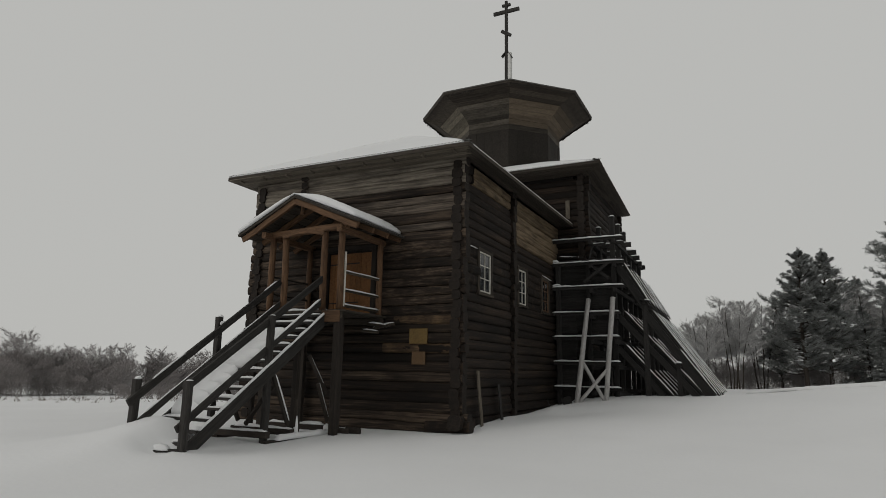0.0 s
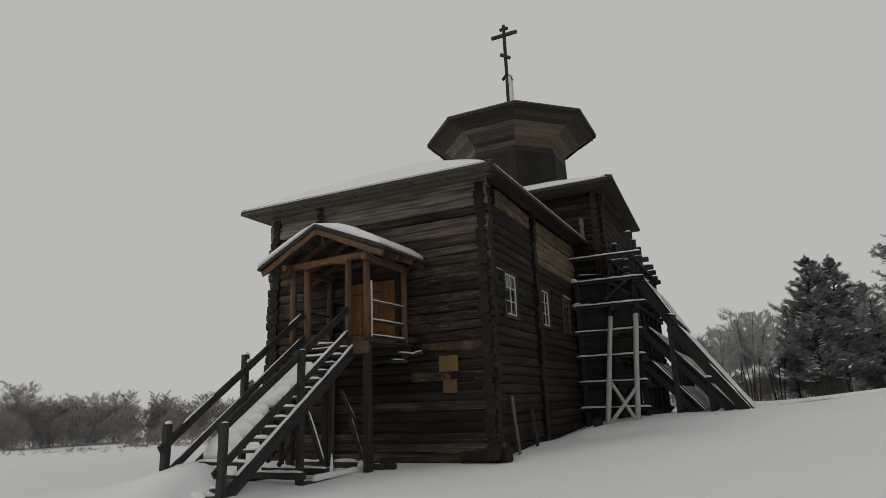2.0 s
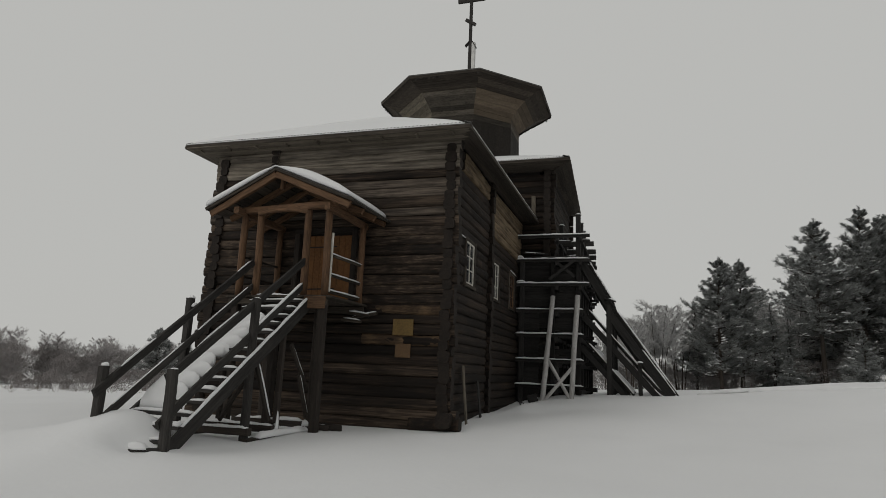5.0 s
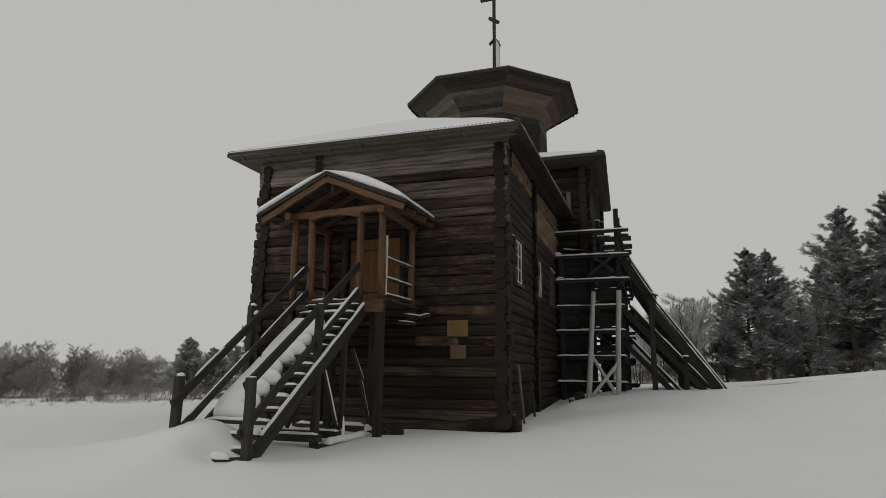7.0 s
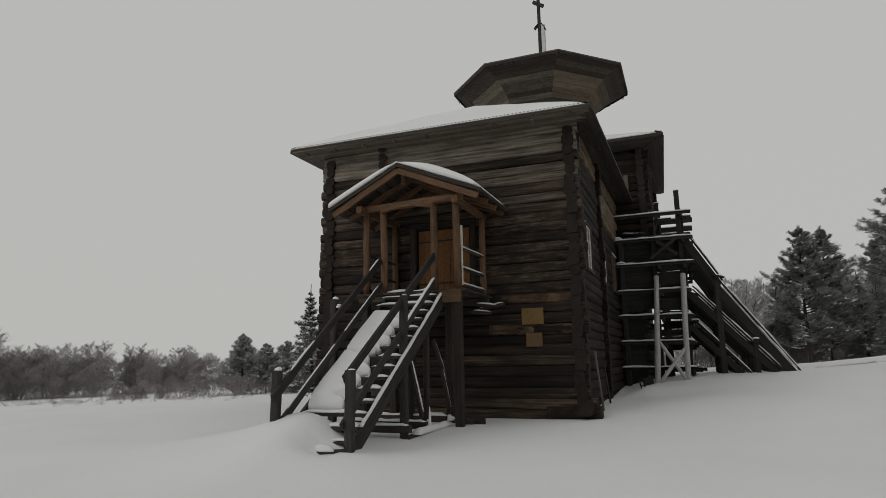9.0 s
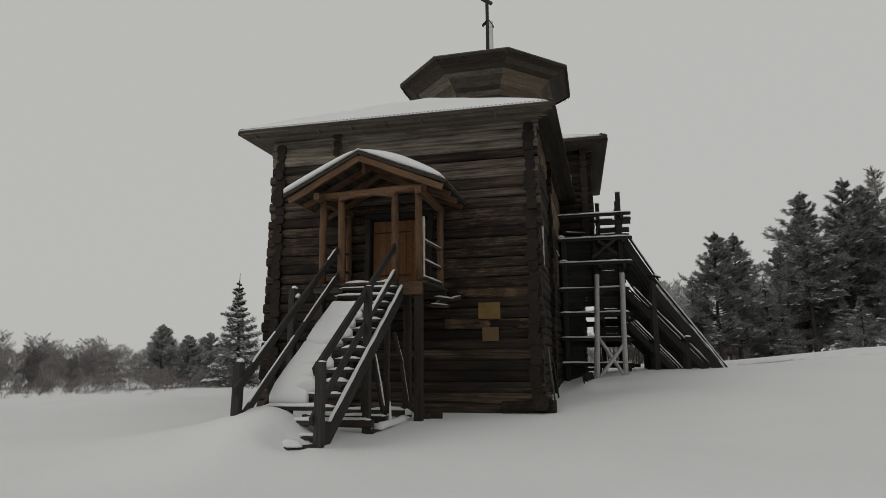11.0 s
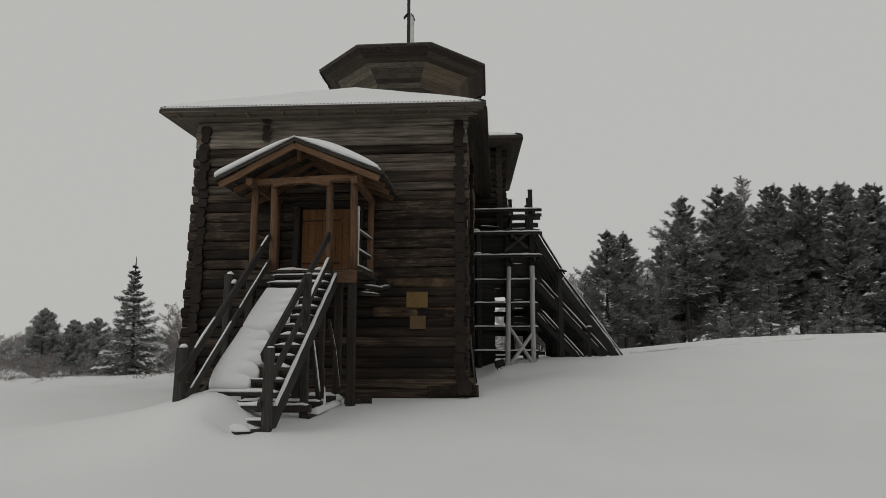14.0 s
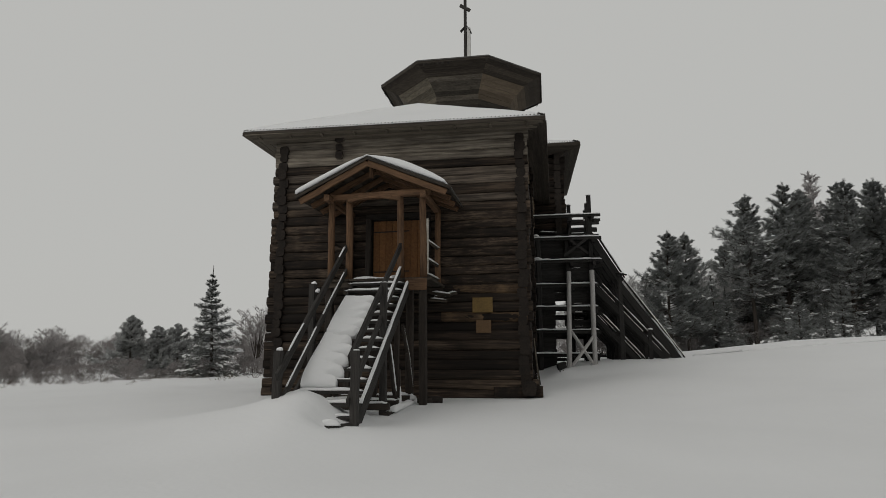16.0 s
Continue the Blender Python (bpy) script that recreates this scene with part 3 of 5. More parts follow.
# rear roof
ER, EL, EBR, EBL = (1.96, 7.42, 8.72), (-7.75, 7.42, 8.72), (1.62, 15.2, 8.66), (-7.75, 15.2, 8.72)
T0, T1, T2, T3 = (-5.0, 9.1, 9.47), (-0.8, 9.1, 9.47), (-0.8, 13.2, 9.47), (-5.0, 13.2, 9.47)
roof2 = part("roof", slab_bm([EL, ER, T1, T0], 0.06), SHEET, church, "upper hip roof round the tower")
for quad in ((ER, EBR, T2, T1), (EBR, EBL, T3, T2), (EBL, EL, T0, T3)):
    part("roof_slope", slab_bm(list(quad), 0.06), SHEET, roof2)
corrugated(lifted(EL, 0.02), lifted(ER, 0.02), (0, 1, 0.49), 0.25, roof2)
corrugated(lifted(ER, 0.02), lifted(EBR, 0.02), (-1, 0, 0.3), 0.25, roof2)
soffit(lifted(EL, -0.1), lifted(ER, -0.1), (-7.2, 8.15, 8.5), (1.25, 8.15, 8.5), 4, roof2, OLD_BOARD)
soffit(lifted(ER, -0.1), lifted(EBR, -0.1), (1.24, 8.2, 8.5), (1.24, 14.6, 8.5), 4, roof2, OLD_BOARD)
soffit(lifted(EBL, -0.1), lifted(EL, -0.1), (-7.1, 14.6, 8.5), (-7.1, 8.2, 8.5), 4, roof2, OLD_BOARD)
soffit(lifted(EBR, -0.1), lifted(EBL, -0.1), (1.2, 14.7, 8.5), (-7.1, 14.7, 8.5), 4, roof2, OLD_BOARD)
for p, q in ((EL, ER), (ER, EBR), (EBR, EBL), (EBL, EL)):
    beam("fascia", lifted(p, -0.06), lifted(q, -0.06), 0.03, 0.10, OLD_BOARD, roof2)
for k, (p, q, c, d) in enumerate(((EL, ER, T1, T0), (ER, EBR, T2, T1), (EBR, EBL, T3, T2), (EBL, EL, T0, T3))):
    s = snow_panel("roof_snow", lerp(p, q, 0.01), lerp(p, q, 0.98), c, d, 0.07, 36, 12, 0.5, 4.0 + k)
    tagged(s, "snow lying on the upper roof round the tower", "snow", kind="stuff")

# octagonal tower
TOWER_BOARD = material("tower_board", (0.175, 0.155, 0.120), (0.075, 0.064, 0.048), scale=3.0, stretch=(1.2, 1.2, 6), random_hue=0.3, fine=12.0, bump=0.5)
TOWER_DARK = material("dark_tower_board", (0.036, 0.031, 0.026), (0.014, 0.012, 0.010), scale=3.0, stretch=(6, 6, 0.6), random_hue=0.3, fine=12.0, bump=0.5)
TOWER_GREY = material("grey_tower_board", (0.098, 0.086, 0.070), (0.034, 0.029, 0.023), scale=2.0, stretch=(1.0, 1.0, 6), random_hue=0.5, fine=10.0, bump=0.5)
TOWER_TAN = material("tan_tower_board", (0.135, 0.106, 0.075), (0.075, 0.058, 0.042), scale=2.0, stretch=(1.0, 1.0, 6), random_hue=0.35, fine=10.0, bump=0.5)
TC = (-2.92, 11.18)
tower = new("tower")
tower.parent = church
tagged(tower, "octagonal boarded tower flaring under a wide flat roof")


def oct_pt(k, r, z):
    a = radians(-90 - 22.5 + 45 * k)
    return Vector((TC[0] + r * math.cos(a), TC[1] + r * math.sin(a), z))


RB, RF, RE = 2.33, 3.0, 3.79
ZB, Z1, Z2, ZF, ZE = 9.0, 11.15, 11.6, 12.2, 12.53
for k in range(8):
    # dark upright boards below
    for j in range(5):
        a, b = oct_pt(k, RB, ZB).lerp(oct_pt(k + 1, RB, ZB), (j + 0.5) / 5), oct_pt(k, RB, Z1).lerp(oct_pt(k + 1, RB, Z1), (j + 0.5) / 5)
        side = (oct_pt(k + 1, RB, ZB) - oct_pt(k, RB, ZB))
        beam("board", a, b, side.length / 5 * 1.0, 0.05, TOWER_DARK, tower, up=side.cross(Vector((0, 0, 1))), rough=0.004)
    # level boards above, then the flare
    rows = [(Z1 + (Z2 - Z1) * j / 2, RB + 0.02, Z1 + (Z2 - Z1) * (j + 1) / 2, RB + 0.02) for j in range(2)]
    rows += [(Z2 + (ZF - Z2) * j / 4, RB + 0.02 + (RF - RB) * (j / 4) ** 1.15, Z2 + (ZF - Z2) * (j + 1) / 4, RB + 0.02 + (RF - RB) * ((j + 1) / 4) ** 1.15) for j in range(4)]
    for z0, r0, z1, r1 in rows:
        p0, q0, p1, q1 = oct_pt(k, r0, z0), oct_pt(k + 1, r0, z0), oct_pt(k, r1, z1), oct_pt(k + 1, r1, z1)
        nrm = (q0 - p0).cross(p1 - p0).normalized()
        bm = bmesh.new()
        vs = [bm.verts.new(v + (nrm * 0.0 if s else -nrm * 0.05) + (p1 - p0) * e) for s in (1, 0) for v, e in ((p0, 0.03), (q0, 0.03), (q1, -0.01), (p1, -0.01))]
        for f in ((0, 1, 2, 3), (7, 6, 5, 4), (0, 4, 5, 1), (1, 5, 6, 2), (2, 6, 7, 3), (3, 7, 4, 0)):
            bm.faces.new([vs[i] for i in f])
        bmesh.ops.recalc_face_normals(bm, faces=bm.faces)
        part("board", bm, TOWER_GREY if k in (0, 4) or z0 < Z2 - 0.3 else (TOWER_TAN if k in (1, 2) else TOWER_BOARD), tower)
    # soffit boards out to the eave
    for j in range(3):
        r0, r1 = RF - 0.05 + (RE - RF) * j / 3, RF - 0.05 + (RE - RF) * (j + 1) / 3 + 0.03
        z0, z1 = ZF + (ZE - ZF) * j / 3, ZF + (ZE - ZF) * (j + 1) / 3
        bm = bmesh.new()
        vs = [bm.verts.new(v + Vector((0, 0, dz))) for dz in (0, 0.04) for v in (oct_pt(k, r0, z0), oct_pt(k + 1, r0, z0), oct_pt(k + 1, r1 - 0.015, z1), oct_pt(k, r1 - 0.015, z1))]
        for f in ((0, 1, 2, 3), (7, 6, 5, 4), (0, 4, 5, 1), (1, 5, 6, 2), (2, 6, 7, 3), (3, 7, 4, 0)):
            bm.faces.new([vs[i] for i in f])
        bmesh.ops.recalc_face_normals(bm, faces=bm.faces)
        part("soffit_board", bm, OLD_BOARD, tower)
    # ragged shingle ends under the eave
    for j in range(26):
        p = oct_pt(k, RE - 0.01, ZE).lerp(oct_pt(k + 1, RE - 0.01, ZE), (j + 0.5) / 26)
        d = rng.uniform(0.0, 0.05) + (0.06 if rng.random() < 0.15 else 0)
        beam("shingle", p + Vector((0, 0, -0.03 - d)), p + Vector((0, 0, 0.05)), 0.105, 0.02, TOWER_DARK, tower, up=p - Vector((TC[0], TC[1], ZE)), rough=0.002)
    # eave edge and roof slope
    beam("fascia", oct_pt(k, RE, ZE + 0.03), oct_pt(k + 1, RE, ZE + 0.03), 0.03, 0.12, OLD_BOARD, tower)
    bm = slab_bm([oct_pt(k, RE + 0.03, ZE + 0.11), oct_pt(k + 1, RE + 0.03, ZE + 0.11), Vector((TC[0], TC[1], 13.5))], 0.05)
    part("roof_slope", bm, SHEET, tower)
bm = bmesh.new()
bmesh.ops.create_cone(bm, cap_ends=True, segments=8, radius1=RB - 0.08, radius2=RB - 0.08, depth=3.0, matrix=Matrix.Translation((TC[0], TC[1], 10.7)) @ Matrix.Rotation(radians(22.5), 4, "Z"))
part("tower_core", bm, DARK, tower)
for k in range(8):
    s = snow_panel("roof_snow", oct_pt(k, RE - 0.25, ZE + 0.15), oct_pt(k + 1, RE - 0.25, ZE + 0.15), (TC[0], TC[1], 13.5), (TC[0], TC[1], 13.5), 0.03, 10, 8, 0.5, 9.0 + k)
    tagged(s, "thin snow on the tower roof", "snow", kind="stuff")

# cross
cross = thing("roof_cross", "tall grey wooden three-barred cross on the tower roof", "cross", (TC[0] + 0.15, 10.75, 13.3))
cx, cy = TC[0] + 0.15, 10.75
beam("post", (cx, cy, 13.3), (cx, cy, 18.2), 0.13, 0.13, GREY_WOOD, cross, up=(0, 1, 0), rough=0.003)
beam("crossbar", (cx - 0.62, cy, 17.68), (cx + 0.62, cy, 17.68), 0.12, 0.16, GREY_WOOD, cross, rough=0.003)
beam("crossbar", (cx - 0.2, cy, 18.0), (cx + 0.2, cy, 18.0), 0.12, 0.12, GREY_WOOD, cross, rough=0.003)
beam("crossbar", (cx - 0.22, cy - 0.02, 16.72), (cx + 0.22, cy - 0.02, 16.42), 0.12, 0.14, GREY_WOOD, cross, rough=0.003)
beam("cap_board", (cx - 0.22, cy, 15.42), (cx - 0.02, cy, 15.62), 0.2, 0.03, GREY_WOOD, cross, rough=0.002)
beam("cap_board", (cx + 0.28, cy, 15.32), (cx + 0.1, cy, 15.62), 0.2, 0.03, GREY_WOOD, cross, rough=0.002)
beam("tin_sleeve", (cx + 0.16, cy + 0.02, 13.4), (cx + 0.16, cy + 0.02, 15.56), 0.16, 0.18, TIN, cross, "pale tin sleeve at the foot of the post", up=(0, 1, 0), rough=0.002)


# ---- porch ----
porch = thing("porch", "covered wooden porch of orange-brown pine on tall posts", "porch", (-3.3, -1.0, 0))
PFLOOR = 2.62
posts = [(-4.40, -1.74), (-3.96, -1.76), (-2.70, -1.84), (-2.16, -1.90), (-4.42, -0.22), (-2.10, -0.30)]
for x, y in posts:
    bm = round_log_bm(4.52 - PFLOOR, 0.078, int(-x * 100), 10, 6, 1.0)
    placed(part("post", bm, NEW_WOOD, None), along((x, y, PFLOOR), (x, y, 4.52), (0, 1, 0)), porch)
for x, y in ((-4.40, -1.74), (-2.16, -1.90), (-4.42, -0.30), (-3.3, -1.85), (-2.62, -1.2)):
    beam("leg", (x, y, gz(x, y) - 0.3), (x, y, PFLOOR - 0.12), 0.17, 0.17, LEG_WOOD, porch, "dark weathered leg with the shade under the porch in its colour", up=(0, 1, 0))
for k in range(12):
    x = -4.52 + k * 0.215
    beam("floor_board", (x + 0.1, -1.98, PFLOOR - 0.03), (x + 0.1, -0.14, PFLOOR - 0.03), 0.205, 0.05, OLD_BOARD, porch)
beam("joist", (-4.5, -1.85, PFLOOR - 0.13), (-2.08, -1.93, PFLOOR - 0.13), 0.12, 0.14, OLD_BOARD, porch)
beam("joist", (-4.55, -0.3, PFLOOR - 0.14), (-1.98, -0.3, PFLOOR - 0.14), 0.12, 0.16, OLD_BOARD, porch)
beam("skirt_board", (-2.55, -2.0, PFLOOR - 0.16), (-2.05, -2.02, PFLOOR - 0.16), 0.03, 0.26, NEW_WOOD, porch)
# beams round the top
for a, b in (((-4.55, -1.75, 4.58), (-2.0, -1.92, 4.60)), ((-4.42, -2.1, 4.52), (-4.42, -0.1, 4.52)), ((-2.13, -2.1, 4.52), (-2.13, -0.1, 4.52))):
    beam("tie_beam", a, b, 0.13, 0.15, NEW_WOOD, porch)
# arched head between the gate posts
for k in range(5):
    f0, f1 = k / 5, (k + 1) / 5
    za, zb = 4.48 + 0.09 * math.sin(math.pi * f0), 4.48 + 0.09 * math.sin(math.pi * f1)
    xa, xb = -3.96 + 1.26 * f0, -3.96 + 1.26 * f1
    beam("arch_piece", (xa, -1.88, za), (xb, -1.88, zb), 0.1, 0.12, NEW_WOOD, porch)
beam("king_post", (-3.4, -1.9, 5.0), (-3.4, -1.9, 5.3), 0.09, 0.09, NEW_WOOD, porch, up=(0, 1, 0))
PA, PLx, PRx, PZ, PY0 = -3.42, -5.14, -1.48, 5.42, -2.20
PEZS = {PLx: 4.56, PRx: 4.63}
for y in (-2.1, -1.45, -0.8, -0.2):
    for ex, ez in ((PLx + 0.12, 4.48), (PRx - 0.12, 4.54)):
        beam("rafter", (ex, y, ez), (PA, y, PZ - 0.13), 0.09, 0.13, NEW_WOOD, porch)
for ex, PEZ in PEZS.items():
    for k in range(7):
        t = (k + 0.5) / 7
        a = (ex + (PA - ex) * t, PY0, PEZ + (PZ - PEZ) * t - 0.045)
        beam("roof_board", a, (a[0], -0.05, a[2]), 0.255, 0.025, OLD_BOARD, porch, up=((PEZ - PZ) / (PA - ex), 0, 1), rough=0.003)
    corrugated((ex, PY0 - 0.04, PEZ), (ex, -0.1, PEZ), (PA - ex, 0, PZ - PEZ), math.hypot(PA - ex, PZ - PEZ), porch, "corrugated roofing sheet", amp=0.018)
    beam("barge_board", (ex, PY0 - 0.02, PEZ - 0.03), (PA, PY0 - 0.02, PZ - 0.03), 0.03, 0.07, OLD_BOARD, porch)
    beam("barge_board", (ex + (0.1 if ex < PA else -0.1), PY0 + 0.03, PEZ - 0.13), (PA, PY0 + 0.03, PZ - 0.14), 0.04, 0.14, NEW_WOOD, porch)
# side rails
for zz, h in ((2.72, 0.06), (3.08, 0.05), (3.52, 0.05)):
    beam("rail", (-2.16, -1.85, zz), (-2.10, -0.3, zz), 0.05, h, OLD_BOARD, porch)
    beam("rail", (-4.40, -1.7, zz), (-4.42, -0.25, zz), 0.05, h, OLD_BOARD, porch)
beam("edge_board", (-2.07, -1.86, 2.7), (-2.07, -1.86, 3.98), 0.03, 0.05, WHITE_PAINT, porch, "narrow board white with driven snow", up=(1, 0, 0), rough=0.002)
for a, b in (((-2.25, -0.55, 2.38), (-1.75, -0.45, 2.33)), ((-2.25, -0.35, 2.28), (-1.62, -0.3, 2.40)), ((-2.25, -0.8, 2.20), (-1.8, -0.75, 2.16))):
    beam("joist_end", a, b, 0.08, 0.06, OLD_BOARD, porch)


def snow_strip(p, q, w, h, seed=0, over=0.0, label="strip of snow lying on a timber", n=None):
    """A rounded uneven ridge of snow on top of a beam from p to q."""
    p, q = Vector(p), Vector(q)
    length = (q - p).length
    n = n or max(3, int(length / 0.09))
    m = along(p, q)
    verts, faces = [], []
    prof = [(-0.5, 0.0), (-0.5, 0.45), (-0.28, 0.9), (0.05, 1.0), (0.32, 0.85), (0.5, 0.4), (0.5, 0.0)]
    for i in range(n + 1):
        f = i / n
        e = min(1.0, min(f, 1 - f) * length / 0.05 + 0.25)
        s = (0.75 + 0.5 * noise.noise((seed * 7.3 + f * length * 3, seed, 0.5))) * e
        for y, z in prof:
            verts.append(tuple(m @ Vector((f * length, y * w * (0.85 + 0.3 * noise.noise((f * length * 2.5, seed * 3.1, 2.0)) * (1 + over)), z * h * s + 0.002))))
    k = len(prof)
    for i in range(n):
        for j in range(k):
            a, b = i * k + j, i * k + (j + 1) % k
            faces.append((a, b, b + k, a + k))
    faces.append(tuple(range(k))[::-1])
    faces.append(tuple(n * k + j for j in range(k)))
    ob = mesh_part("snow", verts, faces, SNOW, smooth=True)
    return tagged(ob, label, "snow", kind="stuff")


def blob(name, centre, size, seed, label, segs=14, rings=7, rough=0.18):
    """A settled lump of snow: a flattened dome with an uneven outline."""
    verts, faces = [], []
    for j in range(rings + 1):
        phi = math.pi / 2 * j / rings
        for i in range(segs):
            a = 2 * math.pi * i / segs
            k = 1 + rough * noise.noise((math.cos(a) * 1.3 + seed * 5, math.sin(a) * 1.3, j * 0.25))
            verts.append((centre[0] + size[0] * math.cos(phi) * math.cos(a) * k, centre[1] + size[1] * math.cos(phi) * math.sin(a) * k, centre[2] + size[2] * math.sin(phi) ** 0.8 * (1 + 0.3 * (k - 1))))
    for j in range(rings):
        for i in range(segs):
            o, r = j * segs + i, j * segs + (i + 1) % segs
            faces.append((o, r, r + segs, o + segs))
    faces.append(tuple(range(segs))[::-1])
    return tagged(mesh_part(name, verts, faces, SNOW, smooth=True), label, "snow", kind="stuff")


# porch snow
def porch_snow():
    nx, ny = 70, 20
    xl, xr, yb, yf = PLx + 0.01, PRx - 0.12, -0.16, PY0 - 0.05
    verts, faces = [], []
    for low in (0, 1):
        for j in range(ny + 1):
            y = yf + (yb - yf) * j / ny
            for i in range(nx + 1):
                x = xl + (xr - xl) * i / nx
                slope = (PZ - PEZS[PLx]) / (PA - PLx) if x < PA else (PZ - PEZS[PRx]) / (PRx - PA)
                under = PZ + 0.035 - slope * abs(x - PA)
                arch = PZ + 0.035 - slope * (math.sqrt((x - PA) ** 2 + 0.30 ** 2) - 0.16)
                edge = min(1.0, (x - xl) / 0.12 + 0.45, max(0.0, 1 - (1 - min(1.0, max(xr - x + 0.03 * noise.noise((y * 3, 1, 1)), 0) / 0.40)) ** 2) ** 0.5 + 0.03)
                front = min(1.0, 0.55 + (j / ny) * 5)
                bulge = 0.14 * math.sin(math.pi * min(1.0, max(0.0, (x - PA) / (xr - PA)))) if x > PA else 0.02
                th = (0.09 + bulge + 0.02 * noise.noise((x * 1.3, y * 1.3, 4))) * edge * front
                verts.append((x, y, under if low else max(arch + th * 0.75, under + 0.3 * th)))
    base = (nx + 1) * (ny + 1)
    for j in range(ny):
        for i in range(nx):
            o = j * (nx + 1) + i
            faces.append((o, o + 1, o + nx + 2, o + nx + 1))
            faces.append((base + o, base + o + nx + 1, base + o + nx + 2, base + o + 1))
    rim = [*range(nx + 1), *(j * (nx + 1) + nx for j in range(1, ny + 1)), *(ny * (nx + 1) + i for i in range(nx - 1, -1, -1)), *(j * (nx + 1) for j in range(ny - 1, 0, -1))]
    for p, q in zip(rim, rim[1:] + rim[:1]):
        faces.append((q, p, base + p, base + q))
    return tagged(mesh_part("roof_snow", verts, faces, SNOW, smooth=True), "rounded snow on the porch roof", "snow", kind="stuff")


porch_snow()
for zz in (2.75, 3.105, 3.545):
    snow_strip((-2.14, -1.8, zz), (-2.08, -0.35, zz), 0.07, 0.035, zz)
for i, (a, b) in enumerate((((-2.2, -0.55, 2.42), (-1.77, -0.45, 2.37)), ((-2.2, -0.35, 2.32), (-1.64, -0.3, 2.44)), ((-2.2, -0.8, 2.24), (-1.82, -0.75, 2.20)))):
    snow_strip(a, b, 0.09, 0.04, i + 3)


# ---- staircase ----
stairs = thing("staircase", "steep open wooden staircase with grey handrails and snow on its treads", "staircase", (-3.3, -5.0, 0))
SX0, SX1 = -3.98, -2.55
TOP_Y = -1.86
N_STEP = 15
RUN = 0.2535
for k in range(1, N_STEP + 1):
    y = TOP_Y - RUN * (k - 0.5)
    z = PFLOOR - 0.18 * k + 0.0
    beam("tread", (SX0 + 0.22, y, z + 0.03), (SX1 + 0.02, y, z + 0.03 + rng.uniform(-0.01, 0.01)), 0.25, 0.05, GREY_WOOD, stairs)
bot_y, bot_z = TOP_Y - RUN * N_STEP, PFLOOR - 0.18 * N_STEP
for x in (SX0 + 0.21, SX1 + 0.05):
    beam("stringer", (x, bot_y + 0.0, bot_z - 0.13), (x, TOP_Y, PFLOOR - 0.16), 0.06, 0.24, GREY_WOOD, stairs)
for x0, x1, sgn in ((-3.82, -4.08, -1), (-2.50, -2.60, 1)):
    # bottom and upper newel posts
    beam("newel_post", (x0, -5.70, gz(x0, -5.7) - 0.25), (x0, -5.70, 1.02), 0.13, 0.13, GREY_WOOD, stairs, up=(0, 1, 0))
    beam("newel_post", (x1, -3.62, gz(x1, -3.6) - 0.25), (x1, -3.62, 2.34), 0.13, 0.13, GREY_WOOD, stairs, up=(0, 1, 0))
    xo = 0.085 * sgn * -1
    if sgn > 0:
        beam("handrail", (x0 + xo, -5.72, 0.88), (x1 + xo, -1.80, 3.42), 0.06, 0.14, GREY_WOOD, stairs)
        beam("lower_rail", (x0 + xo, -5.80, 0.20), (x1 + xo, -1.80, 2.88), 0.05, 0.13, GREY_WOOD, stairs)
    else:
        beam("handrail", (x0 + xo, -5.90, 0.60), (x1 + xo, -1.86, 3.36), 0.06, 0.14, GREY_WOOD, stairs)
        beam("lower_rail", (x0 + xo, -5.70, 0.22), (x1 + xo, -1.80, 2.83), 0.05, 0.13, GREY_WOOD, stairs)
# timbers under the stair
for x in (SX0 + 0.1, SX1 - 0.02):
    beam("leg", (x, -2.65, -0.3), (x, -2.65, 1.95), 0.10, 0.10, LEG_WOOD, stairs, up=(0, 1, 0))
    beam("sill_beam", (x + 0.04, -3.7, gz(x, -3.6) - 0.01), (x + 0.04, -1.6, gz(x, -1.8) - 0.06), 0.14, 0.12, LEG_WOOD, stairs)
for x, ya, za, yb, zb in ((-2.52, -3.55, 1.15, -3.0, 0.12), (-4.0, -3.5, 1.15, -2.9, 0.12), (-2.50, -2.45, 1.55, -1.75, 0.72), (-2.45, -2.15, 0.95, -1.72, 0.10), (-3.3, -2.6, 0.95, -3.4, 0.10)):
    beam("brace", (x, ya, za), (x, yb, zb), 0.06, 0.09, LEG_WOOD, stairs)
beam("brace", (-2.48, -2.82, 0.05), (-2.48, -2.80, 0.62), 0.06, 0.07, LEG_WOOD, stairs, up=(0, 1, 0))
for y in (-3.66, -2.9, -1.8):
    z = gz(-2.9, y) + 0.14
    beam("cross_sill", (-4.15, y, z), (-2.46, y, z), 0.13, 0.13, LEG_WOOD, stairs)
    snow_strip((-4.05, y, z + 0.06), (-2.50, y, z + 0.06), 0.14, 0.07, 96 + y)
for p, q, w_, h_, sd in (((-2.49, -3.52, 1.14), (-2.49, -3.02, 0.20), 0.055, 0.035, 98.5), ((-2.48, -2.42, 1.55), (-2.48, -1.78, 0.79), 0.03, 0.018, 99.5), ((-2.43, -2.13, 0.95), (-2.43, -1.74, 0.20), 0.045, 0.03, 100.5), ((-2.46, -3.4, gz(-2.5, -3.4) + 0.035), (-2.46, -1.62, gz(-2.5, -1.7) + 0.0), 0.18, 0.12, 93.5)):
    snow_strip(p, q, w_, h_, sd)
blob("snow_cap", (-2.45, -1.75, gz(-2.45, -1.75) + 0.1), (0.10, 0.10, 0.12), 5.5, "lump of snow on the foot of a brace", rough=0.6)
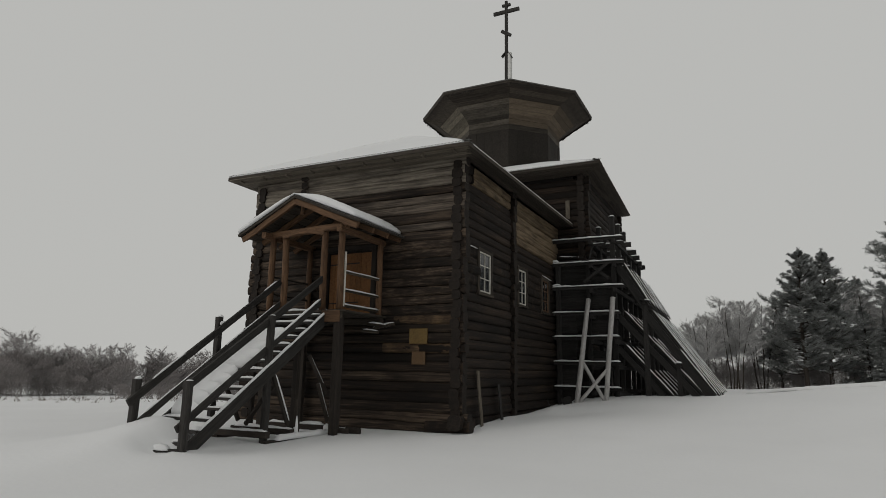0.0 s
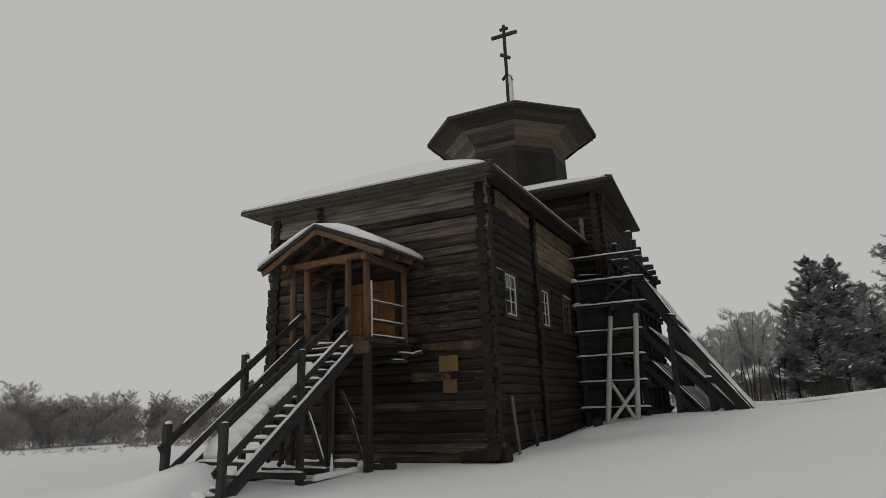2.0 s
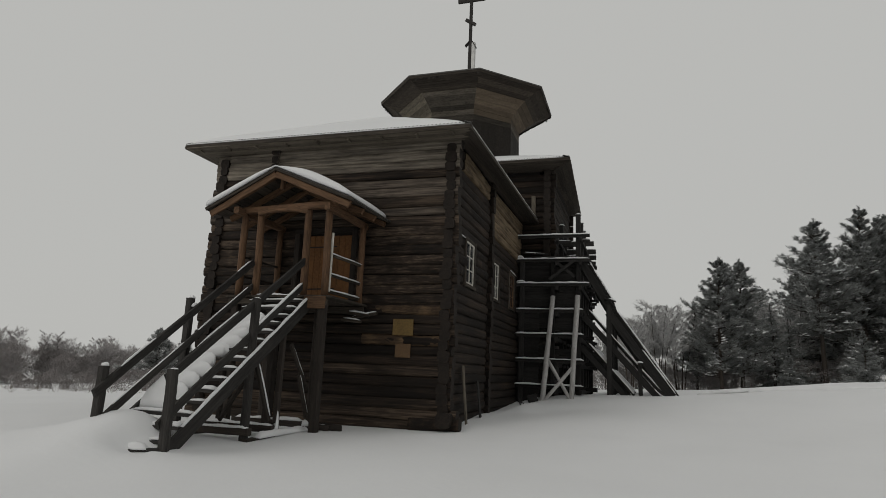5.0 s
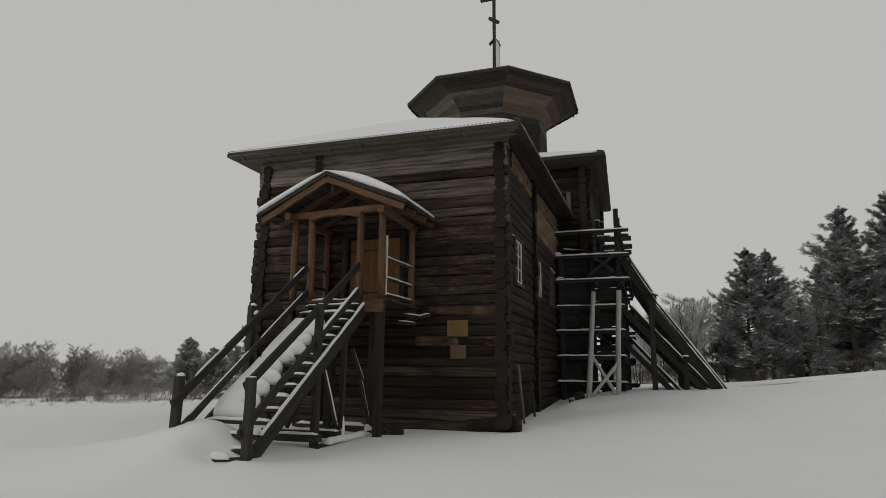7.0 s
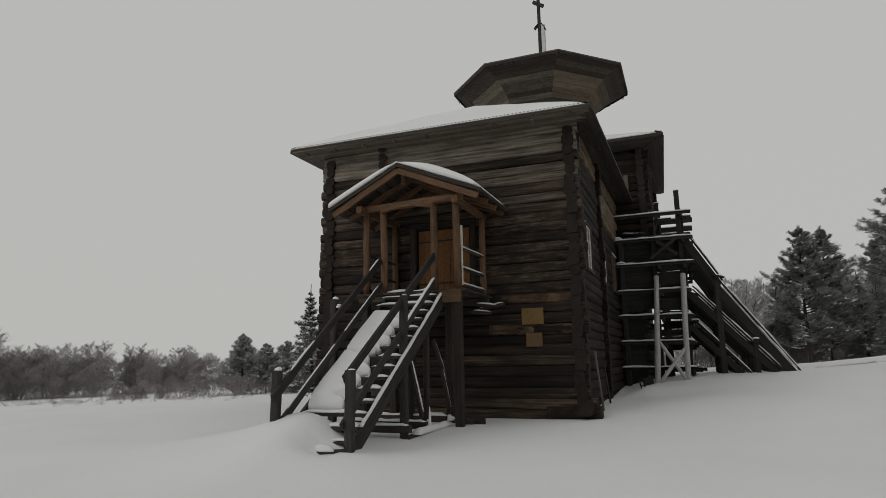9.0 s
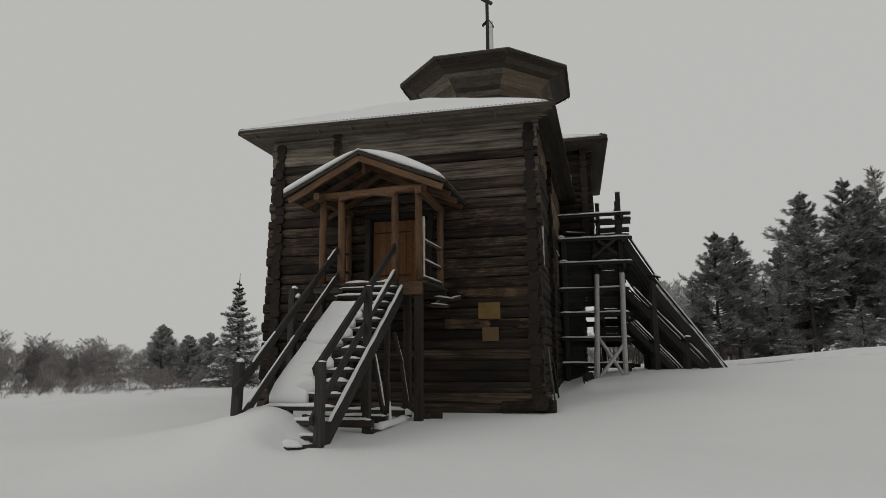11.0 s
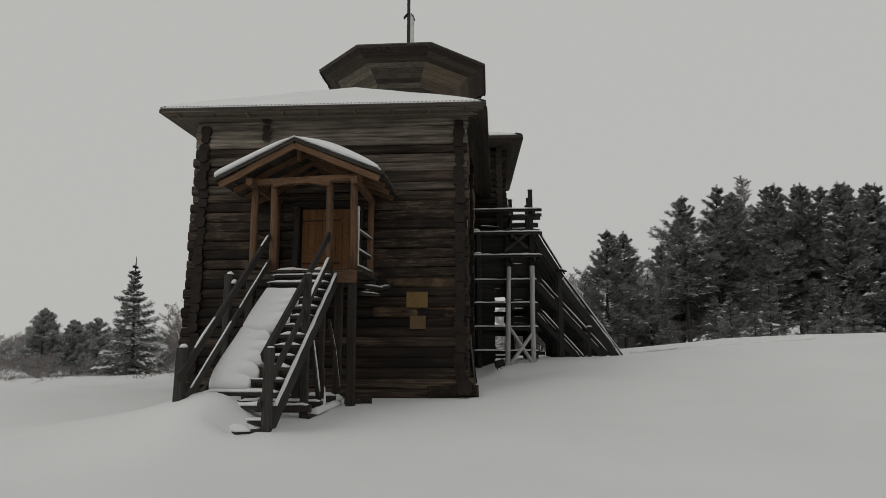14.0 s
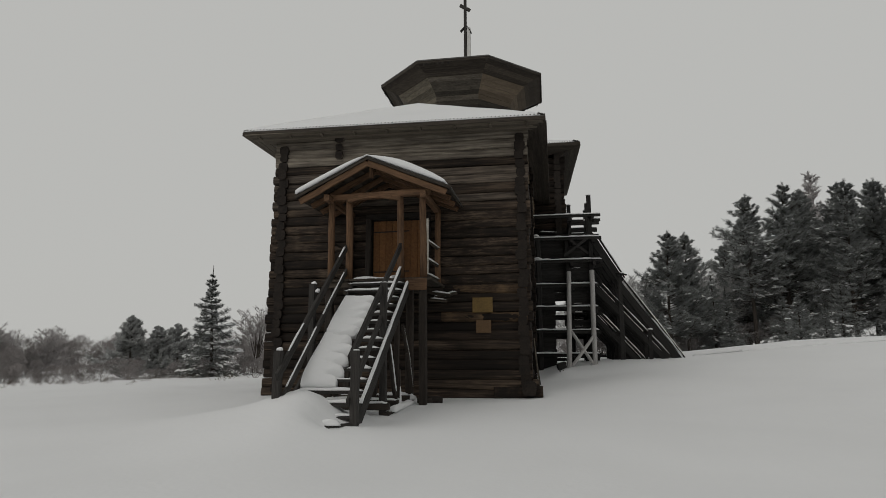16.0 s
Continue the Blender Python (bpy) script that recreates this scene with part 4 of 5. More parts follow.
blob("snow_cap", (-2.46, -2.8, gz(-2.46, -2.8) + 0.1), (0.035, 0.05, 0.36), 6.5, "crust of driven snow on a short stake", rough=0.5)
for x, y, rr in ((-1.98, -1.4, 0.085), (-2.2, -1.5, 0.07)):
    stump = thing("log_end", "short dark log end lying in the snow by the wall", "log", (x, y, gz(x, y)))
    placed(part("log_body", round_log_bm(0.34, rr, int(-x * 100), 12, 4, 1.0, ends=False), LEG_WOOD, None, smooth=False), along((x - 0.17, y, gz(x, y) + rr * 0.6), (x + 0.17, y + 0.06, gz(x, y) + rr * 0.7)), stump)
# runners that end in the snow at the foot of the flight
FOOT = gz(-2.5, -5.9)
beam("runner", (-3.0, -5.93, FOOT - 0.02), (-2.45, -5.66, FOOT + 0.01), 0.15, 0.10, GREY_WOOD, stairs)
blob("snow_cap", (-2.86, -5.84, FOOT + 0.03), (0.20, 0.11, 0.10), 7.5, "pad of snow on the foot of the stair", rough=0.4)


# snow on the stair
def stair_drift():
    """The drift that fills the far side of the flight, with lobes where it ends on the treads."""
    nu, nv = 30, 220
    verts, faces = [], []
    y0, y1 = TOP_Y - RUN * 2.7, TOP_Y - RUN * 12.2
    for low in (0, 1):
        for j in range(nv + 1):
            f = j / nv
            y = y0 + (y1 - y0) * f
            zs = PFLOOR + 0.03 + (y - TOP_Y) * 0.18 / RUN
            step = (TOP_Y - y) / RUN
            k = math.floor(step - 0.1)
            notch = abs(math.cos(math.pi * (step - 0.6))) ** 3
            lobe = 0.10 * math.sin(k * 2.3) + 0.10 * math.sin(k * 5.1 + 1)
            lobe_b = 0.10 * math.sin((k + 1) * 2.3) + 0.10 * math.sin((k + 1) * 5.1 + 1)
            u0 = step - 0.1 - k
            lobe += (lobe_b - lobe) * (max(0.0, u0 - 0.7) / 0.3)
            xr = -3.03 - 0.05 * f + 0.7 * lobe - (0.22 + 0.10 * math.sin(k * 3.7)) * notch
            xl = SX0 + 0.25
            crack = max(0.0, 1 - abs(y + 3.77 + 0.02 * math.sin(9 * f)) / 0.035)
            for i in range(nu + 1):
                u = i / nu
                x = xl + (xr - xl) * u
                edge = min(1.0, (1 - u) * (xr - xl) / 0.10, f * 22 + 0.1, (1 - f) * 16)
                h = (0.075 + 0.05 * noise.noise((x * 2, y * 1.2, 1)) + 0.03 * f) * math.sqrt(max(edge, 0.0)) - 0.13 * notch * max(0.0, u - 0.45) - 0.15 * crack * max(0.0, min(1.0, (0.72 - u) * 5))
                verts.append((x, y, zs + (-0.12 if low else max(h, -0.08))))
    base = (nu + 1) * (nv + 1)
    for j in range(nv):
        for i in range(nu):
            o = j * (nu + 1) + i
            faces.append((o, o + nu + 1, o + nu + 2, o + 1))
            faces.append((base + o, base + o + 1, base + o + nu + 2, base + o + nu + 1))
    rim = [*range(nu + 1), *(j * (nu + 1) + nu for j in range(1, nv + 1)), *(nv * (nu + 1) + i for i in range(nu - 1, -1, -1)), *(j * (nu + 1) for j in range(nv - 1, 0, -1))]
    for p, q in zip(rim, rim[1:] + rim[:1]):
        faces.append((p, q, base + q, base + p))
    return tagged(mesh_part("snow_drift", verts, faces, SNOW, smooth=True), "lobed drift of snow lying down the stair flight", "snow", kind="stuff")


stair_drift()
snow_strip((-3.80, -1.66, PFLOOR - 0.01), (-2.82, -1.66, PFLOOR - 0.01), 0.62, 0.10, 2.0, label="smooth pad of snow on the stair landing", n=24)
for k in range(1, N_STEP + 1):
    y, z = TOP_Y - RUN * (k - 0.5), PFLOOR - 0.18 * k + 0.055
    xs = (-3.85 if k < 3 else -3.0) if k < 12 else -3.75
    snow_strip((xs, y, z), (SX1 - 0.02, y, z), 0.21, 0.045 + 0.012 * (k % 3), k + 11, label="rounded pad of snow on a stair tread")
for x0, x1, sgn in ((-3.82, -4.08, -1), (-2.50, -2.60, 1)):
    for (xx, y, z) in ((x0, -5.70, 1.02), (x1, -3.62, 2.34)):
        blob("snow_cap", (xx + 0.015, y + 0.01, z), (0.05, 0.055, 0.02 if sgn > 0 else 0.055), xx + y, "small crust of snow on a post", rough=0.5)
    if sgn < 0:
        blob("snow_cap", (x1 + 0.1, -3.60, 2.17), (0.05, 0.09, 0.08), 3.3, "lump of snow lodged between post and handrail", rough=0.5)
snow_strip((SX1 + 0.05, bot_y + 0.3, bot_z + 0.235), (SX1 + 0.05, TOP_Y, PFLOOR - 0.01), 0.07, 0.05, 31)
LOW_A, LOW_B = (-2.585, -5.80, 0.277), (-2.685, -1.80, 2.957)
snow_strip(lerp(LOW_A, LOW_B, 0.56), lerp(LOW_A, LOW_B, 0.97), 0.06, 0.04, 33)
RAIL_A, RAIL_B = (-3.735, -5.90, 0.685), (-3.995, -1.86, 3.445)
snow_strip(lerp(RAIL_A, RAIL_B, 0.12), lerp(RAIL_A, RAIL_B, 0.30), 0.04, 0.03, 35)
snow_strip(lerp(RAIL_A, RAIL_B, 0.86), lerp(RAIL_A, RAIL_B, 0.97), 0.04, 0.025, 37)
LOW_A, LOW_B = (-3.735, -5.70, 0.297), (-3.995, -1.80, 2.907)
snow_strip(lerp(LOW_A, LOW_B, 0.05), lerp(LOW_A, LOW_B, 0.45), 0.035, 0.022, 36)
snow_strip(lerp(LOW_A, LOW_B, 0.55), lerp(LOW_A, LOW_B, 0.95), 0.035, 0.022, 38)


snow_strip((0.13, 0.1, 4.395), (0.13, 0.85, 4.40), 0.05, 0.02, 41.5)
snow_strip((0.13, 6.4, 4.52), (0.16, 7.3, 4.46), 0.06, 0.03, 42.5)

# ---- notice boards ----
for x0, x1, z0, z1, mat, lab in ((-1.26, -0.755, 1.92, 2.29, PLY, "yellow weathered plywood board on the log wall"), (-1.175, -0.80, 1.42, 1.73, PLY_RED, "small orange weathered plywood board on the log wall")):
    b = thing("notice_board", lab, "notice board", ((x0 + x1) / 2, -0.16, z0))
    bm = bmesh.new()
    bmesh.ops.create_cube(bm, size=1.0, matrix=Matrix.Translation((0, 0, (z1 - z0) / 2)) @ Matrix.Diagonal((x1 - x0, 0.018, z1 - z0, 1)))
    bmesh.ops.bevel(bm, geom=bm.edges[:], offset=0.004, segments=1, affect="EDGES")
    part("panel", bm, mat, b)
    for dx in (-1, 1):
        for dz in (0.04, z1 - z0 - 0.04):
            bm = bmesh.new()
            bmesh.ops.create_cone(bm, cap_ends=True, segments=8, radius1=0.008, radius2=0.006, depth=0.008, matrix=Matrix.Translation((dx * ((x1 - x0) / 2 - 0.03), -0.012, dz)) @ Matrix.Rotation(radians(90), 4, "X"))
            part("nail", bm, IRON, b)
for yy, top in ((2.1, 0.95),):
    lean = thing("leaning_plank", "short dark plank leaning against the side wall", "plank", (0.3, yy, 0))
    beam("plank", (0.34, yy, gz(0.34, yy) - 0.1), (0.22, yy, top), 0.16, 0.03, SCAFFOLD, lean, up=(1, 0, 0))
lean = thing("leaning_plank", "narrow pale plank leaning against the side wall", "plank", (0.3, 0.72, 0))
beam("plank", (0.34, 0.72, gz(0.34, 0.72) - 0.1), (0.22, 0.72, 1.30), 0.14, 0.03, SOFFIT, lean, up=(1, 0, 0))

# ---- timber buttress and scaffold ----
scaf = thing("timber_scaffold", "tall dark timber scaffold with level boards holding snow lines", "scaffold", (1.3, 8.0, 0))
LEVELS = [0.78, 1.63, 2.48, 3.32, 4.22, 5.07, 5.92]
BENTS = [7.86 + 1.12 * k for k in range(6)]  # the frames follow one another along the rear hall
for k, y in enumerate(BENTS):
    top = 6.72 - 0.05 * k if k < 3 else 5.9
    beam("upright", (2.22, y, gz(2.22, y) - 0.3), (2.22, y, top), 0.16, 0.16, SCAFFOLD, scaf, up=(0, 1, 0))
    x = 1.35 if k == 0 else 1.52
    beam("upright", (x, y, gz(x, y) - 0.3), (x, y, (5.15, 6.62, 6.5)[k] if k < 3 else 5.6), 0.15, 0.15, SCAFFOLD, scaf, up=(0, 1, 0))
beam("upright", (0.30, 7.75, gz(0.30, 7.75) - 0.3), (0.30, 7.75, 5.15), 0.16, 0.16, SCAFFOLD, scaf, up=(0, 1, 0))
beam("upright", (1.12, 8.4, 5.2), (1.12, 8.4, 6.72), 0.15, 0.15, SCAFFOLD, scaf, up=(0, 1, 0))
for i, z in enumerate(LEVELS):
    xr = 2.62 if i >= 4 else 2.45
    beam("ledger", (0.06, 7.70, z), (xr, 7.72, z + rng.uniform(-0.03, 0.03)), 0.07, 0.11, SCAFFOLD, scaf)
    for x in (1.52, 2.32):
        beam("crossbeam", (x, 7.45, z - 0.13), (x, 13.7, z - 0.13), 0.1, 0.13, SCAFFOLD, scaf)
    for k, y in enumerate(BENTS[1:], 1):
        end = 2.74 - 0.06 * k + rng.uniform(-0.05, 0.06)
        dz = rng.uniform(-0.05, 0.05) - 0.03 * k
        start = 0.74 if (k, i) in ((1, 2), (1, 1), (3, 3), (3, 1), (4, 2), (5, 0)) else 1.42
        beam("ledger", (start, y, z + dz), (end, y, z + dz), 0.10, 0.17 if i > 4 else 0.11, SCAFFOLD, scaf)
        if i >= 5:
            snow_strip((1.5, y, z + dz + 0.085), (end - 0.02, y, z + dz + 0.085), 0.11, 0.05, 130 + 7 * k + i)
# boarding behind the ledgers, open below in the outer bay
for i in range(6):
    z0 = LEVELS[i - 1] if i else 0.2
    z1 = LEVELS[i]
    for k in range(4):
        z = z0 + (z1 - z0) * (k + 0.5) / 4
        beam("board", (0.05, 8.02, z), ((1.3 if i >= 4 else 0.86) + rng.uniform(-0.03, 0.03), 8.02, z), 0.03, (z1 - z0) / 4 * 1.02, SCAFFOLD, scaf)
        if i >= 3 or (i == 2 and k < 2):
            beam("board", (1.22 + rng.uniform(-0.03, 0.03), 8.04, z), (2.3, 8.04, z), 0.03, (z1 - z0) / 4 * (1.02 if k % 3 else 0.85), SCAFFOLD, scaf)
for z, x0, x1 in ((0.62, 0.7, 1.3), (1.42, 0.7, 1.25), (2.12, 0.72, 1.3), (2.82, 0.7, 1.3), (2.93, 0.7, 1.3), (3.04, 0.7, 1.3), (3.15, 0.7, 1.3), (3.26, 0.7, 1.3), (3.6, 0.7, 1.3), (3.8, 0.7, 1.3)):
    beam("board", (x0, 8.06, z), (x1, 8.06, z), 0.03, 0.11, SCAFFOLD, scaf)
# deck
for k in range(22):
    beam("deck_board", (1.0 if k > 1 else 0.2, 7.8 + 0.265 * k, 5.2), (2.5 - 0.01 * k + rng.uniform(-0.1, 0.12), 7.8 + 0.265 * k, 5.2), 0.25, 0.04, SCAFFOLD, scaf)
beam("brace", (1.25, 7.62, 4.4), (2.1, 7.62, 5.05), 0.05, 0.10, SCAFFOLD, scaf)
beam("brace", (1.5, 7.66, 5.0), (2.1, 7.66, 4.5), 0.05, 0.10, SCAFFOLD, scaf)
beam("brace", (0.35, 7.68, 5.36), (1.2, 7.68, 5.28), 0.05, 0.05, SCAFFOLD, scaf)
beam("brace", (1.42, 7.74, 5.2), (1.55, 7.74, 5.68), 0.05, 0.06, SCAFFOLD, scaf)
beam("rail_board", (1.4, 7.78, 5.72), (2.0, 7.78, 5.74), 0.05, 0.10, SCAFFOLD, scaf)
beam("rail_board", (2.3, 7.80, 5.76), (2.62, 7.80, 5.76), 0.05, 0.10, SCAFFOLD, scaf)
# raking struts of each frame
for k, y in enumerate(BENTS):
    beam("raker", (2.3, y, 5.08), (3.28, y, 3.42), 0.12, 0.26, SCAFFOLD, scaf)
    beam("raker", (3.2, y, 3.30), (5.2, y, 0.50), 0.12, 0.26, SCAFFOLD, scaf)
    beam("raker", (2.3, y, 3.25), (4.75, y, 0.55), 0.10, 0.20, SCAFFOLD, scaf)
    beam("raker", (2.3, y, 2.15), (3.8, y, 0.5), 0.10, 0.18, SCAFFOLD, scaf)
    beam("upright", (3.22, y, gz(3.2, y) - 0.3), (3.22, y, 3.62), 0.17, 0.14, SCAFFOLD, scaf, up=(0, 1, 0))
    beam("upright", (4.18, y, gz(4.2, y) - 0.3), (4.18, y, 1.6), 0.13, 0.13, SCAFFOLD, scaf, up=(0, 1, 0))
for x, z in ((3.22, 3.66), (4.18, 1.62), (2.5, 4.32)):
    beam("purlin", (x, 7.7, z), (x, 13.6, z), 0.14, 0.10, SCAFFOLD, scaf)
beam("cap_board", (3.08, 7.72, 3.76), (3.46, 7.72, 3.66), 0.18, 0.04, SCAFFOLD, scaf)
RAMPS = [((2.42, 5.06), (3.36, 3.52), 0.13), ((3.30, 3.40), (5.30, 0.60), 0.13), ((2.4, 3.38), (4.85, 0.62), 0.14), ((2.4, 2.26), (3.95, 0.55), 0.13)]
for (xa, za), (xb, zb), up in RAMPS:
    for y in BENTS:
        beam("slope_board", (xa + up * 0.6, y, za + up * 0.5), (xb + up * 0.3, y, zb + up * 0.4), 0.13, 0.04, SCAFFOLD, scaf, up=(1.5, 0, 1))

# leaning props
PROP = material("snowy_prop", (0.50, 0.49, 0.48), (0.26, 0.25, 0.24), scale=4.0, stretch=(0.6, 4, 4), fine=20.0, bump=0.3)
props = thing("leaning_props", "two round poles with crossed braces, crusted white with driven snow", "prop", (1.7, 6.2, 0.4))
A0, A1, B0, B1 = (1.26, 6.2, 0.25), (1.38, 7.62, 3.80), (2.12, 6.4, 0.3), (2.23, 7.62, 3.83)
for p, q, s in ((A0, A1, 3), (B0, B1, 5)):
    placed(part("pole", round_log_bm((Vector(q) - Vector(p)).length, 0.085, s, 10, 7, 1.0), PROP, None), along(p, q), props)
for p, q, s in ((lerp(A0, A1, 0.41), lerp(B0, B1, 0.03), 7), (lerp(A0, A1, 0.02), lerp(B0, B1, 0.33), 8)):
    placed(part("brace", round_log_bm((Vector(q) - Vector(p)).length, 0.06, s, 8, 5, 1.0), PROP, None), along(p, q), props)

# snow on the scaffold
for i, z in enumerate(LEVELS):
    snow_strip((0.08, 7.665, z + 0.055), ((2.6 if i >= 4 else 2.4), 7.685, z + 0.055), 0.12, 0.065, 50 + i)
for x0, x1, y, z in ((1.42, 1.98, 7.78, 5.78), (2.32, 2.6, 7.80, 5.82), (0.37, 1.18, 7.68, 5.37)):
    snow_strip((x0, y, z), (x1, y, z - (0.08 if x0 < 1 else 0)), 0.06, 0.035, 60 + x0)
snow_strip((0.10, 7.66, 4.33), (0.42, 7.68, 4.33), 0.14, 0.11, 66.5)
snow_strip((0.10, 7.66, 5.18), (0.36, 7.68, 5.18), 0.14, 0.12, 67.5)
for r, ((xa, za), (xb, zb), up) in enumerate(RAMPS):
    for k, y in enumerate(BENTS):
        snow_strip((xa + up * 0.6 + 0.08, y, za + up * 0.5 - 0.06), (xb + up * 0.3, y, zb + up * 0.4 + 0.05), 0.10, 0.04, 70 + k + 9 * r)
snow_strip((4.25, 7.86, 2.1), (5.25, 7.86, 0.72), 0.17, 0.07, 84.5)
for x, y, z in ((0.30, 7.75, 5.15), (1.35, 7.86, 5.15), (2.22, 7.86, 6.72), (2.22, 8.98, 6.67), (2.22, 10.1, 6.62), (1.52, 8.98, 6.62), (1.52, 10.1, 6.5), (1.12, 8.4, 6.72), (3.3, 7.75, 3.72), (4.18, 7.75, 1.68)):
    blob("snow_cap", (x, y, z), (0.10, 0.10, 0.05), x + y, "small cap of snow on a post")

# timber and a twig lying at the edge of the bank
block = thing("timber_offcut", "short dark timber offcut half sunk in the snow", "timber", (0.98, 6.0, gz(0.98, 6.0)))
beam("offcut_body", (0.86, 6.0, gz(0.9, 6.0) + 0.10), (1.12, 6.08, gz(1.1, 6.0) + 0.13), 0.2, 0.22, SCAFFOLD, block)
twig = thing("twig", "thin dark twig sticking out of the snow", "twig", (0.9, 4.4, gz(0.9, 4.4)))
beam("stem", (0.92, 4.4, gz(0.92, 4.4) - 0.05), (0.86, 4.38, gz(0.92, 4.4) + 0.24), 0.03, 0.03, SCAFFOLD, twig)
beam("side_shoot", (0.9, 4.39, gz(0.92, 4.4) + 0.08), (1.02, 4.36, gz(0.92, 4.4) + 0.05), 0.025, 0.025, SCAFFOLD, twig)

# ---- trees ----
def prism(verts, faces, p, q, r0, r1, sides=5):
    p, q = Vector(p), Vector(q)
    d = (q - p)
    if d.length < 1e-5:
        return
    d.normalize()
    u = d.orthogonal().normalized()
    v = d.cross(u)
    o = len(verts)
    for c, r in ((p, r0), (q, r1)):
        for k in range(sides):
            a = 2 * math.pi * k / sides
            verts.append(tuple(c + u * (r * math.cos(a)) + v * (r * math.sin(a))))
    for k in range(sides):
        faces.append((o + k, o + (k + 1) % sides, o + sides + (k + 1) % sides, o + sides + k))


def tuft(verts, faces, c, d, size, r, n=9):
    """A spray of needles from c roughly along d: thin blades that share their root."""
    o = len(verts)
    verts.append(tuple(c))
    d = Vector(d).normalized()
    for k in range(n):
        w = (d * 0.8 + Vector((r.uniform(-1, 1), r.uniform(-1, 1), r.uniform(-0.5, 0.9)))).normalized()
        s = w.orthogonal().normalized() * (size * 0.075)
        e = c + w * (size * r.uniform(0.6, 1.1))
        verts.append(tuple(e + s))
        verts.append(tuple(e - s))
        faces.append((o, o + 1 + 2 * k, o + 2 + 2 * k))


def pad(verts, faces, c, out, ln, wd, th, r):
    """A small cushion of snow resting on a bough."""
    o = len(verts)
    side = Vector((-out.y, out.x, 0))
    for k in range(6):
        a = math.pi / 3 * k
        e = out * (math.cos(a) * ln * r.uniform(0.7, 1.2)) + side * (math.sin(a) * wd * r.uniform(0.7, 1.2))
        verts.append(tuple(c + e))
    verts.append(tuple(c + Vector((0, 0, th))))
    for k in range(6):
        faces.append((o + k, o + (k + 1) % 6, o + 6))
    faces.append(tuple(o + k for k in range(5, -1, -1)))


